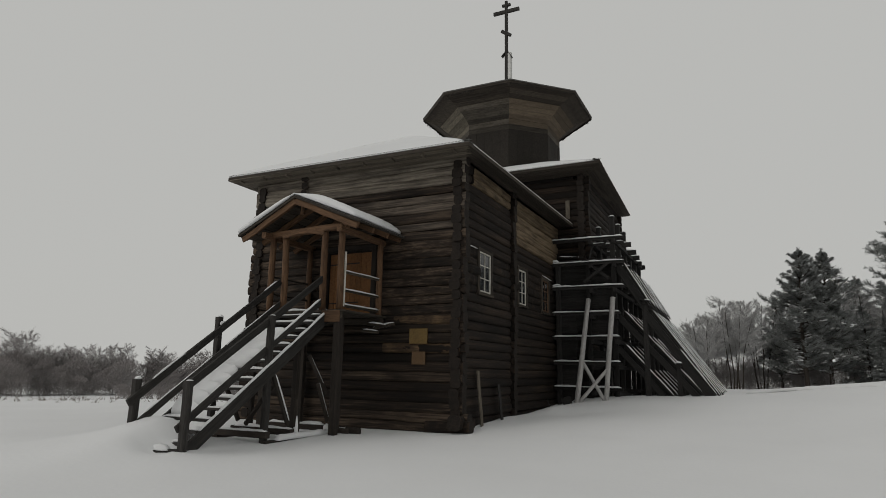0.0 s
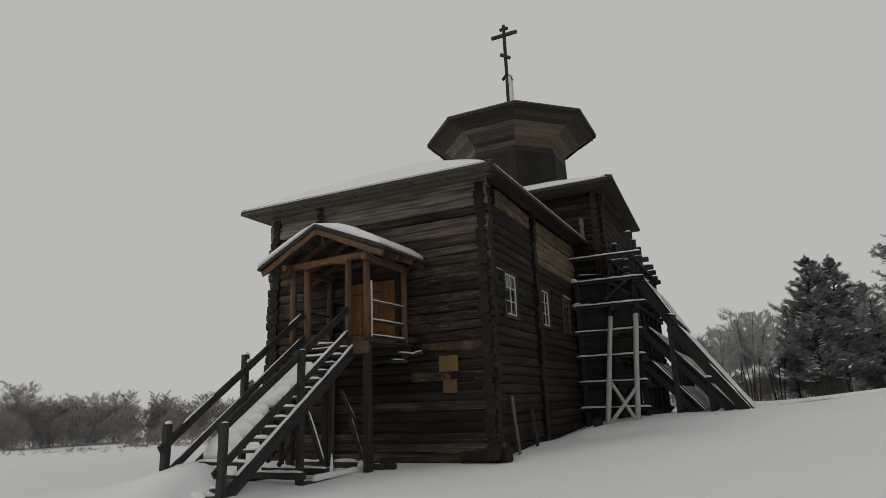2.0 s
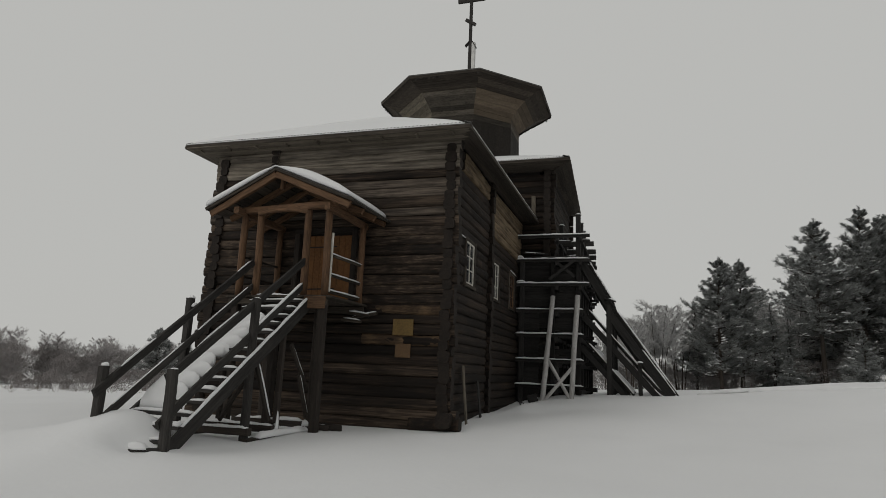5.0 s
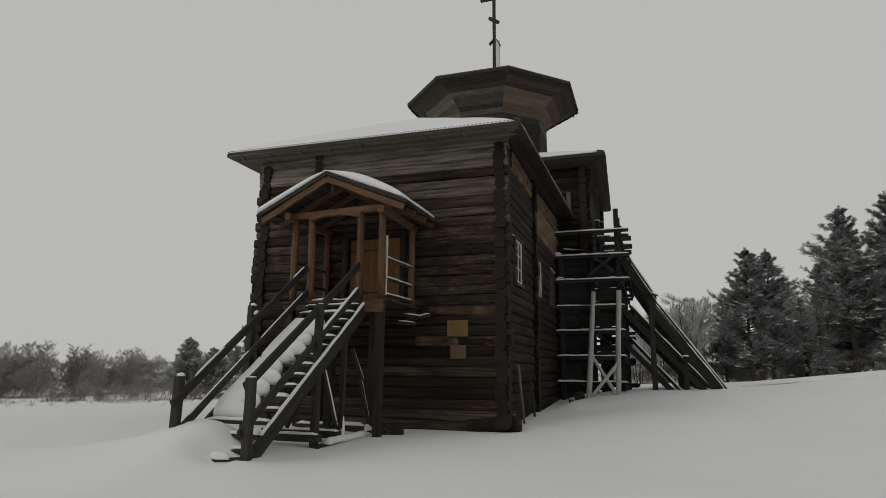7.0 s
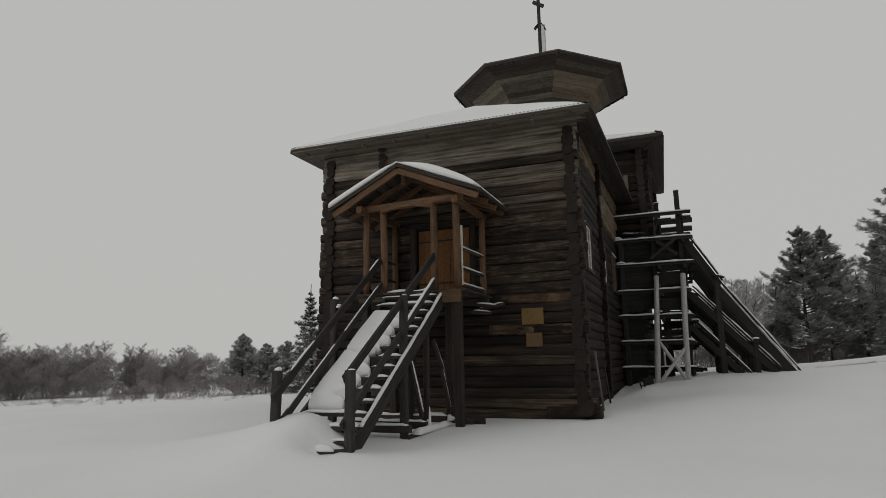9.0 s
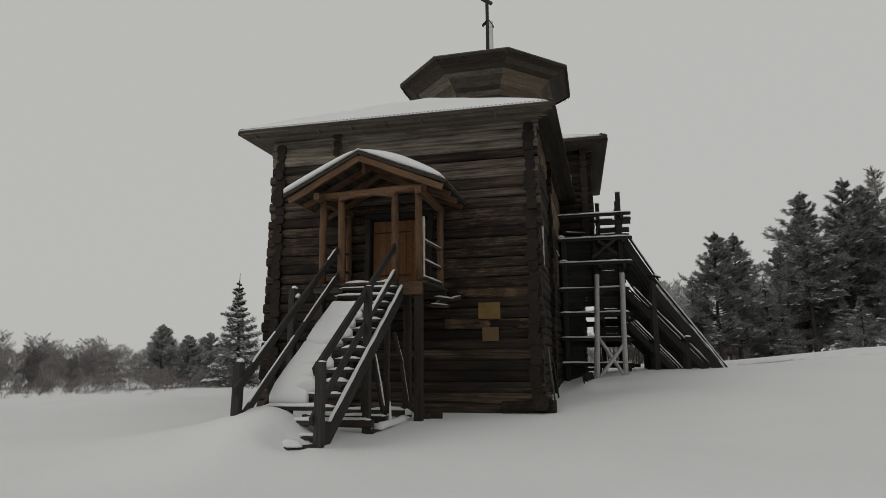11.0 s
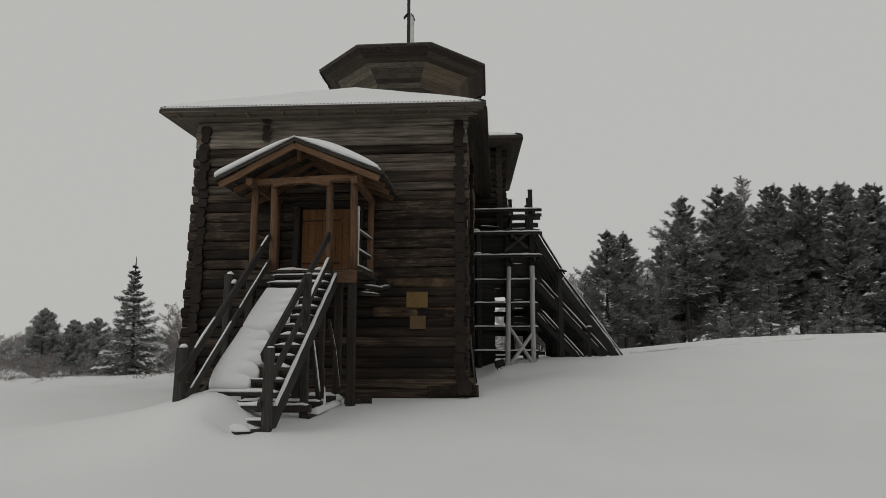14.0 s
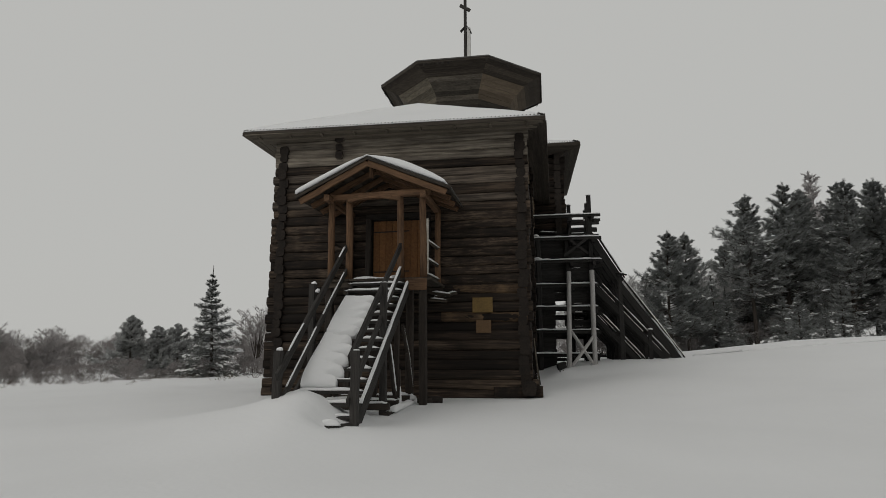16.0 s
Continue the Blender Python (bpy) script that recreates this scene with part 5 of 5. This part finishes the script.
def conifer(x, y, top, label, seed, base=0.18, spread=0.24, style="pine", mat=None, dense=1.0, lean=0.0, size=None, name="pine_tree", group="pine wood", snowy=1.0):
    """A conifer with a tapered trunk, limbs that fork, sprays of needles and cushions of snow."""
    r = random.Random(seed)
    z0 = gz(x, y) - 0.1
    h = top - z0
    tree = thing(name, label, "tree", (x, y, z0), group)
    tv, tf = [], []
    pts = [Vector((lean * h * f + 0.02 * h * math.sin(3 * f + seed) * f, 0.015 * h * math.sin(4 * f + seed), h * f)) for f in [i / 8 for i in range(9)]]

    def on_trunk(f):
        i = min(int(f * 8), 7)
        return pts[i].lerp(pts[i + 1], f * 8 - i)

    for i in range(8):
        prism(tv, tf, pts[i], pts[i + 1], 0.014 * h * (1 - i / 8) + 0.02, 0.014 * h * (1 - (i + 1) / 8) + 0.012, 8)
    cv, cf, sv, sf = [], [], [], []
    pine = style == "pine"
    n_limb = int((112 if pine else 120) * dense * (0.6 + h / 28))
    ts = size or (0.011 * h + 0.12)
    ftop = 0.97 if pine else 0.90
    tiers = 15 if h < 8 else 22
    for wv in range(n_limb):
        f = base + (ftop - base) * ((wv + r.uniform(0, 1)) / n_limb) ** (0.9 if pine else 1.0)
        if not pine:
            f = min(ftop, base + (ftop - base) * (round((f - base) / (ftop - base) * tiers) + r.gauss(0, 0.2)) / tiers)
        g = min(1.0, max(0.0, (f - base) / (ftop - base)))
        a = r.uniform(0, 2 * math.pi) if pine else (wv * 2.4 + r.uniform(-0.5, 0.5))
        if pine:
            dome = (1 - g) ** 0.8 * (0.72 + 0.28 * min(1.0, g / 0.2)) * 1.05
            reach = spread * h * dome * (1 + 0.5 * noise.noise((math.cos(a) * 1.1 + seed * 1.7, math.sin(a) * 1.1, f * 7))) + 0.012 * h
        else:
            reach = spread * h * (1 - g) ** 1.05 * (1 + 0.55 * noise.noise((math.cos(a) * 1.5 + seed, math.sin(a) * 1.5, f * 9))) + 0.012 * h
        small = 0.6 + 0.4 * min(1.0, (1 - g) * 2.5) if pine else 0.5 + 0.5 * (1 - g)
        ln = reach * (r.uniform(0.5, 1.1) if r.random() < 0.8 else r.uniform(1.0, 1.32))
        rise = (0.10 + 0.42 * g) if pine else (-0.52 + 0.95 * g)
        root = on_trunk(f)
        out = Vector((math.cos(a), math.sin(a), 0))
        wide = Vector((-out.y, out.x, 0))
        segs, prev = 5, root
        for sgm in range(1, segs + 1):
            u = sgm / segs
            droop = (rise * u + (0.26 * u * u * u - 0.08 * u if pine else 0.22 * u * u)) * ln
            p = root + out * (ln * u) + Vector((r.uniform(-0.05, 0.05) * ln, r.uniform(-0.05, 0.05) * ln, droop))
            prism(tv, tf, prev, p, 0.004 * h * (1 - u) + 0.006, 0.004 * h * (1 - u) + 0.004, 4)
            if u > 0.25:
                if pine:
                    # side shoots that turn up at the tip
                    for s in range(int((1 + 3 * u) * min(dense, 1.2)) + 1):
                        q0 = prev.lerp(p, r.random())
                        w = wide * r.uniform(-1, 1) + out * r.uniform(0.2, 0.9) + Vector((0, 0, r.uniform(-0.05, 0.55)))
                        sl = (0.30 * ln * (1.2 - 0.6 * u) + 0.016 * h * (1.1 - 0.7 * g)) * r.uniform(0.4, 1.0)
                        q1 = q0 + w.normalized() * sl
                        prism(tv, tf, q0, q1, 0.012, 0.006, 3)
                        for e in range(5):
                            tuft(cv, cf, q0.lerp(q1, 0.2 + 0.85 * e / 4), w.normalized() * 1.3 + Vector((0, 0, 0.7)), ts * small * r.uniform(0.7, 1.2), r, 6)
                else:
                    for s in range(int((7 + 9 * u) * dense * 1.3)):
                        off = wide * (r.uniform(-1, 1) * 0.27 * ln * (1.15 - 0.6 * u)) + Vector((0, 0, r.uniform(-0.17, 0.06) * ln * 0.8)) + out * (r.uniform(-0.1, 0.1) * ln)
                        q = prev.lerp(p, r.random()) + off
                        tuft(cv, cf, q, out + wide * r.uniform(-0.7, 0.7) + Vector((0, 0, 0.1)), ts * small * r.uniform(0.7, 1.25), r, 7)
                if r.random() < 0.24 * snowy * (1.3 - 0.8 * g):
                    sz = min((0.012 * h + 0.11) * r.uniform(0.5, 1.7), 0.24 * ln + 0.05)
                    at = prev.lerp(p, r.random()) + wide * (r.uniform(-0.12, 0.12) * ln) + Vector((0, 0, 0.2 * ts))
                    for e in range(4):
                        pad(sv, sf, at + out * (r.uniform(-0.9, 0.9) * sz) + wide * (r.uniform(-0.7, 0.7) * sz) + Vector((0, 0, r.uniform(-0.3, 0.2) * sz)), (out + wide * r.uniform(-0.8, 0.8) + Vector((0, 0, rise * 0.5))).normalized(), sz * r.uniform(0.4, 0.9), sz * r.uniform(0.25, 0.45), sz * 0.3, r)
            prev = p
        if pine:
            # the upturned end of the bough
            q1 = prev + (out * 0.45 + Vector((r.uniform(-0.2, 0.2), r.uniform(-0.2, 0.2), 0.9))).normalized() * ((0.022 * h * r.uniform(0.5, 1.3) + 0.1) * (0.3 + 0.7 * (1 - g)))
            prism(tv, tf, prev, q1, 0.012, 0.006, 3)
            for e in range(5):
                tuft(cv, cf, prev.lerp(q1, e / 4), q1 - prev, ts * small * 0.6, r, 6)
    # leaders round the tip
    for s in range(5 if pine else 0):
        p = on_trunk(r.uniform(0.86, 0.94))
        a = r.uniform(0, 2 * math.pi)
        q = p + Vector((math.cos(a) * 0.02 * h, math.sin(a) * 0.02 * h, h * r.uniform(0.03, 0.06)))
        prism(tv, tf, p, q, 0.02, 0.008, 4)
        for e in range(5):
            tuft(cv, cf, p.lerp(q, 0.4 + 0.15 * e), (math.cos(a) * 0.3, math.sin(a) * 0.3, 1), ts * 0.5, r, 6)
    for s in range(10):
        tuft(cv, cf, on_trunk((0.96 if pine else 0.90) + 0.004 * s), (0, 0, 1), ts * (0.8 if pine else 0.4), r)
    mesh_part("trunk", tv, tf, BARK, tree, "grey-brown trunk and limbs")
    # far crowns use the haze-lightened needle colours
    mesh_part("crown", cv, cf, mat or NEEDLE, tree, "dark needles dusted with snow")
    if sf:
        tagged(mesh_part("bough_snow", sv, sf, SNOW, tree), "small cushions of snow on the boughs", kind="stuff")
    return tree


def frosted_tree(x, y, top, label, seed, mat, wide=0.45, stems=5, limbs=15, foot=0.32, name="bare_tree", group="frosted trees", thin=0.006):
    """A leafless broadleaf: slender stems that fan into a rounded crown of fine twigs."""
    r = random.Random(seed)
    z0 = gz(x, y) - 0.1
    h = top - z0
    tree = thing(name, label, "tree", (x, y, z0), group)
    tv, tf, cv, cf = [], [], [], []

    def sliver(p, q, w):
        d = (q - p)
        s = d.orthogonal().normalized() * w
        o = len(cv)
        cv.extend((tuple(p + s), tuple(p - s), tuple(q)))
        cf.append((o, o + 1, o + 2))

    for s in range(stems):
        a = 2 * math.pi * (s + r.uniform(0, 0.7)) / stems
        sp = wide * h * r.uniform(0.12, 0.5)
        hs = h * math.sqrt(max(0.2, 1 - (sp / (wide * h)) ** 2 * 0.8)) * r.uniform(0.9, 1.0)
        base = Vector((math.cos(a), math.sin(a), 0)) * (0.05 * h)
        pts = [base + Vector((math.cos(a) * sp * t ** 1.4, math.sin(a) * sp * t ** 1.4, hs * t)) + Vector((r.uniform(-1, 1), r.uniform(-1, 1), 0)) * (0.012 * h) for t in (0, 0.2, 0.4, 0.6, 0.8, 1.0)]
        for i in range(5):
            prism(tv, tf, pts[i], pts[i + 1], thin * h * (1 - i / 5.2) + 0.008, thin * h * (1 - (i + 1) / 5.2) + 0.008, 5)
        for b in range(limbs):
            t = foot + (0.97 - foot) * (b + r.random()) / limbs
            i = min(int(t * 5), 4)
            p = pts[i].lerp(pts[i + 1], t * 5 - i)
            aa = r.uniform(0, 2 * math.pi)
            d = Vector((math.cos(aa), math.sin(aa), r.uniform(0.35, 1.0))).normalized()
            ln = wide * h * (1 - 0.72 * t) * r.uniform(0.5, 0.95)
            q = p + d * ln
            prism(cv, cf, p, q, 0.002 * h + 0.004, 0.006, 3)
            for k in range(13):
                u = r.uniform(0.25, 1.0)
                e = p.lerp(q, u)
                d2 = (d + Vector((r.uniform(-1, 1), r.uniform(-1, 1), r.uniform(-0.5, 0.9))) * 0.8).normalized()
                l2 = ln * r.uniform(0.25, 0.5)
                f = e + d2 * l2
                sliver(e, f, (0.0022 * h + 0.004) * thin / 0.006)
                for m in range(6):
                    c = e.lerp(f, r.uniform(0.2, 1.0))
                    d3 = (d2 + Vector((r.uniform(-1, 1), r.uniform(-1, 1), r.uniform(-0.8, 0.8)))).normalized()
                    sliver(c, c + d3 * l2 * r.uniform(0.3, 0.6), (0.0022 * h + 0.003) * thin / 0.006)
    # thin distant trees carry the paled twig colour on the trunk too
    mesh_part("trunk", tv, tf, BARK if thin > 0.005 else mat, tree)
    mesh_part("crown", cv, cf, mat, tree, "fine bare twigs pale with frost and painted haze")
    return tree


def bare_tree(x, y, top, label, seed, mat, spread=0.5, stems=1, depth=5, name="bare_tree", thick=1.0, group=""):
    """A leafless tree: stems that fork again and again into fine twigs."""
    r = random.Random(seed)
    z0 = gz(x, y) - 0.1
    h = top - z0
    tree = thing(name, label, "tree", (x, y, z0), group)
    tv, tf, cv, cf = [], [], [], []

    def grow(p, d, ln, rad, lvl):
        q = p + d * ln
        prism(*((tv, tf) if lvl < 2 else (cv, cf)), p, q, rad, rad * 0.72, 5 if lvl < 2 else 3)
        if lvl >= depth:
            return
        for k in range(4 if lvl in (1, 2) else 3):
            nd = (d + Vector((r.uniform(-1, 1), r.uniform(-1, 1), r.uniform(-0.45, 0.45))) * spread).normalized()
            grow(p + d * (ln * r.uniform(0.35, 1.0)), nd, ln * r.uniform(0.55, 0.8), rad * 0.5, lvl + 1)

    for s in range(stems):
        d = Vector((r.uniform(-0.16, 0.16), r.uniform(-0.16, 0.16), 1)).normalized()
        grow(Vector((r.uniform(-0.3, 0.3), r.uniform(-0.3, 0.3), 0)) * (stems > 1), d, h * 0.33, 0.012 * h * thick, 0)
    mesh_part("trunk", tv, tf, BARK, tree)
    mesh_part("crown", cv, cf, mat, tree, "fine bare twigs")
    return tree


PINE_LABEL = "tall dark pine with snow dusted on its boughs"
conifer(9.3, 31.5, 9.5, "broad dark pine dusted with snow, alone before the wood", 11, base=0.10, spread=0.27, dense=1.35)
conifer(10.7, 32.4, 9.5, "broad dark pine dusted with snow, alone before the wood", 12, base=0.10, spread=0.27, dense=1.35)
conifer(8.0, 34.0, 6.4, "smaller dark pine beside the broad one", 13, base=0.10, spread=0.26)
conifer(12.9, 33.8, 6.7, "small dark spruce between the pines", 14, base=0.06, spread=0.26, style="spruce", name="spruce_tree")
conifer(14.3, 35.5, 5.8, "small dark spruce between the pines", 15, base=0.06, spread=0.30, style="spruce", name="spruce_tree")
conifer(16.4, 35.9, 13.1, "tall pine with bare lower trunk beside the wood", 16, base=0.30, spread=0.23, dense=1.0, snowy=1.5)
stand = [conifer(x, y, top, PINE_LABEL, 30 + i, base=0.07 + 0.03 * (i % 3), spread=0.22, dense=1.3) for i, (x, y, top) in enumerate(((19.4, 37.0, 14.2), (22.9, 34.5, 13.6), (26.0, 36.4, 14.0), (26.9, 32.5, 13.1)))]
for i, (x, y, top) in enumerate(((30.7, 34.9, 13.6), (33.5, 32.0, 13.2), (21.6, 40.0, 14.2), (25.1, 40.5, 15.0), (27.6, 41.0, 15.0), (36.5, 34.5, 13.9), (17.6, 41.0, 12.4), (31.2, 40.0, 14.9), (31.5, 30.0, 12.0), (38.5, 31.0, 13.0), (14.5, 46.0, 9.5), (20.0, 47.0, 13.0), (33.9, 40.5, 15.0), (23.3, 43.0, 15.0), (36.5, 44.0, 15.0), (17.0, 44.0, 10.5), (29.3, 44.0, 15.4), (10.0, 44.0, 7.0), (39.5, 38.0, 14.5), (27.5, 36.5, 13.9))):
    src = stand[i % 4]
    copy_thing(src, pose(x, y, src.location.z + top - (14.2, 13.6, 14.0, 13.1)[i % 4], 0, 0, 67 * i))
for i, (x, y, top) in enumerate(((16.1, 26.5, 4.6), (18.6, 29.0, 3.8), (22.0, 26.0, 4.6), (20.5, 31.0, 6.0), (25.0, 29.0, 5.0), (28.0, 27.5, 5.5), (17.5, 33.0, 5.0), (26.8, 31.5, 5.2), (24.0, 32.0, 5.4), (30.0, 31.5, 5.0), (13.2, 31.0, 3.4))):
    conifer(x, y, top, "low young pine in front of the wood", 60 + i, base=0.04, spread=0.34, style="spruce", name="young_pine", dense=0.9, snowy=0.3)
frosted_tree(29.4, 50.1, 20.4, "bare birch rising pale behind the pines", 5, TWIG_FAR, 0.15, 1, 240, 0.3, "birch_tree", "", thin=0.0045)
for i, (x, y, top, wd) in enumerate(((3.6, 28.6, 5.0, 0.50), (5.3, 30.4, 6.3, 0.50), (6.8, 32.6, 6.6, 0.46), (2.2, 31.0, 4.6, 0.45), (4.4, 34.0, 6.0, 0.5), (12.6, 38.5, 8.0, 0.40), (15.0, 40.0, 8.2, 0.40), (14.0, 38.0, 6.5, 0.45))):
    frosted_tree(x, y, top, "bare frosted broadleaf tree with a rounded crown", 70 + i, FROST_TWIG, wd, 5, 24)
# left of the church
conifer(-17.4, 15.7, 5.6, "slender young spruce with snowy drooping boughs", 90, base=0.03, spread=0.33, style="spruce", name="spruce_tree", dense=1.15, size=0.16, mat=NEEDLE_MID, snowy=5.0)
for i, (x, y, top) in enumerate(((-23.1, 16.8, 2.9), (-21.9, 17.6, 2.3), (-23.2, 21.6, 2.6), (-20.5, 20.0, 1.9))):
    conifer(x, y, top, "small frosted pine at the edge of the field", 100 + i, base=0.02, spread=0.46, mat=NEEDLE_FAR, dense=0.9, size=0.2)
bare_tree(-17.0, 20.2, 5.0, "slim bare tree with upright branches beside the spruce", 112, TWIG, 0.30, 5, 4, thick=0.7, group="field trees")
for i, (x, y, top) in enumerate(((-19.4, 24.0, 4.0), (-37.5, 22.0, 2.9), (-16.0, 26.0, 4.0))):
    frosted_tree(x, y, top, "slim bare tree at the edge of the field", 110 + i, TWIG, 0.34, 5, 26, 0.2, group="field trees", thin=0.003)


for i, (x, y, top) in enumerate(((-41.6, 13.4, 3.6), (-43.6, 10.0, 3.4), (-40.6, 15.4, 2.7), (-39.2, 17.0, 3.0), (-38.0, 19.0, 2.9), (-45.5, 7.0, 3.5), (-37.2, 22.5, 2.5), (-35.5, 25.0, 2.7), (-32.0, 28.5, 2.5))):
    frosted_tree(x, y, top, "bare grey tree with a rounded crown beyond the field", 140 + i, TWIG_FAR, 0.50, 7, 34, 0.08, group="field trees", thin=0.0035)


def thicket(name, label, outline, count, seed, mat, width=6.0, twigs=260):
    """A belt of bare bushes along an outline of (x, y, top height)."""
    r = random.Random(seed)
    verts, faces = [], []
    for c in range(count):
        f = r.random() * (len(outline) - 1)
        i = int(f)
        a, b = outline[i], outline[min(i + 1, len(outline) - 1)]
        t = f - i
        x, y = a[0] + (b[0] - a[0]) * t + r.uniform(-width, width) * 0.5, a[1] + (b[1] - a[1]) * t + r.uniform(-width, width) * 0.5
        z0 = gz(x, y) - 0.1
        h = ((a[2] + (b[2] - a[2]) * t) - z0) * r.choice((0.55, 0.7, 0.85, 0.95, 1.05)) * r.uniform(0.85, 1.05)
        root = Vector((x, y, z0))
        wide = h * r.uniform(0.30, 0.45)
        for k in range(twigs):
            a, e, q = r.uniform(0, 2 * math.pi), r.random() ** 0.6, r.random() ** 0.45
            up = math.sin(math.pi / 2 * e)
            rad = wide * q * (0.35 + 0.65 * math.sin(math.pi * min(1.0, 0.12 + 0.8 * e)))
            p = root + Vector((math.cos(a) * rad, math.sin(a) * rad, h * (0.04 + 0.90 * up * (0.75 + 0.25 * (1 - q)))))
            d = Vector((math.cos(a) * 0.5 * q + r.gauss(0, 0.45), math.sin(a) * 0.5 * q + r.gauss(0, 0.45), r.uniform(0.1, 1.1))).normalized()
            t = p + d * h * r.uniform(0.05, 0.13)
            s = d.orthogonal().normalized() * r.uniform(0.006, 0.016)
            o = len(verts)
            verts += [tuple(p + s), tuple(p - s), tuple(t)]
            faces.append((o, o + 1, o + 2))
        for k in range(4):
            top = Vector((r.gauss(0, 0.22) * wide * 2, r.gauss(0, 0.22) * wide * 2, h * r.uniform(0.6, 0.95)))
            prism(verts, faces, root + Vector((r.uniform(-0.4, 0.4), r.uniform(-0.4, 0.4), 0)), root + top, 0.013, 0.004, 3)
    ob = mesh_part(name, verts, faces, mat)
    return tagged(ob, label, "bushes", kind="stuff")


thicket("thicket", "belt of bare grey-brown bushes at the far edge of the field", [(-58, -4, 3.7), (-50, 6, 3.3), (-43, 13, 2.6), (-43, 16.0, 2.0), (-41.9, 18.7, 2.2), (-40, 21.4, 1.9), (-39.6, 25.1, 1.9), (-36, 28, 2.3), (-30, 32, 2.4), (-23, 33, 2.3), (-15, 36, 2.5), (-6, 40, 3.4)], 400, 7, TWIG, 10.0, 640)
thicket("low_bushes", "low brown bushes with snow about the young spruce", [(-29, 12.0, 0.1), (-24.5, 13.6, 0.5), (-20.5, 14.8, 0.6), (-16.5, 16.6, 0.7), (-13, 19.0, 0.8)], 80, 17, TWIG, 3.4, 420)
thicket("undergrowth", "bare undergrowth below the wood", [(1.0, 34, 2.6), (6, 34, 2.8), (12, 36, 3.2), (18, 38, 3.6), (24, 38, 3.8), (32, 36, 3.8), (40, 34, 3.8)], 170, 8, TWIG, 6.0, 380)
thicket("undergrowth", "bare undergrowth at the foot of the frosted trees", [(0.5, 33, 1.9), (5, 33.5, 2.1), (9, 33.5, 2.2), (14, 36, 2.4)], 90, 9, TWIG, 3.0, 420)
_r = random.Random(3)
_v, _f = [], []
for _k in range(170):
    _t = _r.random()
    _x, _y = -34 + 20 * _t + _r.gauss(0, 3.0), 5 + 10 * _t + _r.gauss(0, 2.6)
    _z = gz(_x, _y)
    for _j in range(5):
        _a, _l = _r.uniform(0, 6.28), _r.uniform(0.06, 0.32)
        _p = Vector((_x + _r.uniform(-0.15, 0.15), _y + _r.uniform(-0.15, 0.15), _z - 0.02))
        _q = _p + Vector((math.cos(_a) * _l * 0.8, math.sin(_a) * _l * 0.8, _l * 0.8))
        prism(_v, _f, _p, _q, 0.008, 0.004, 3)
tagged(mesh_part("dry_weeds", _v, _f, STALK), "dry brown weed stalks sticking out of the snow", "weeds", kind="stuff")

# low lip of drifted snow on the bank
snow_strip((6.2, 10.3, gz(6.2, 10.3) - 0.05), (8.2, 8.9, gz(8.2, 8.9) - 0.02), 0.8, 0.12, 4.4, label="low lip of wind-drifted snow on the bank")
snow_strip((7.6, 9.0, gz(7.6, 9.0) - 0.05), (11.5, 7.0, gz(11.5, 7.0) - 0.05), 1.0, 0.15, 5.4, label="low lip of wind-drifted snow on the bank")
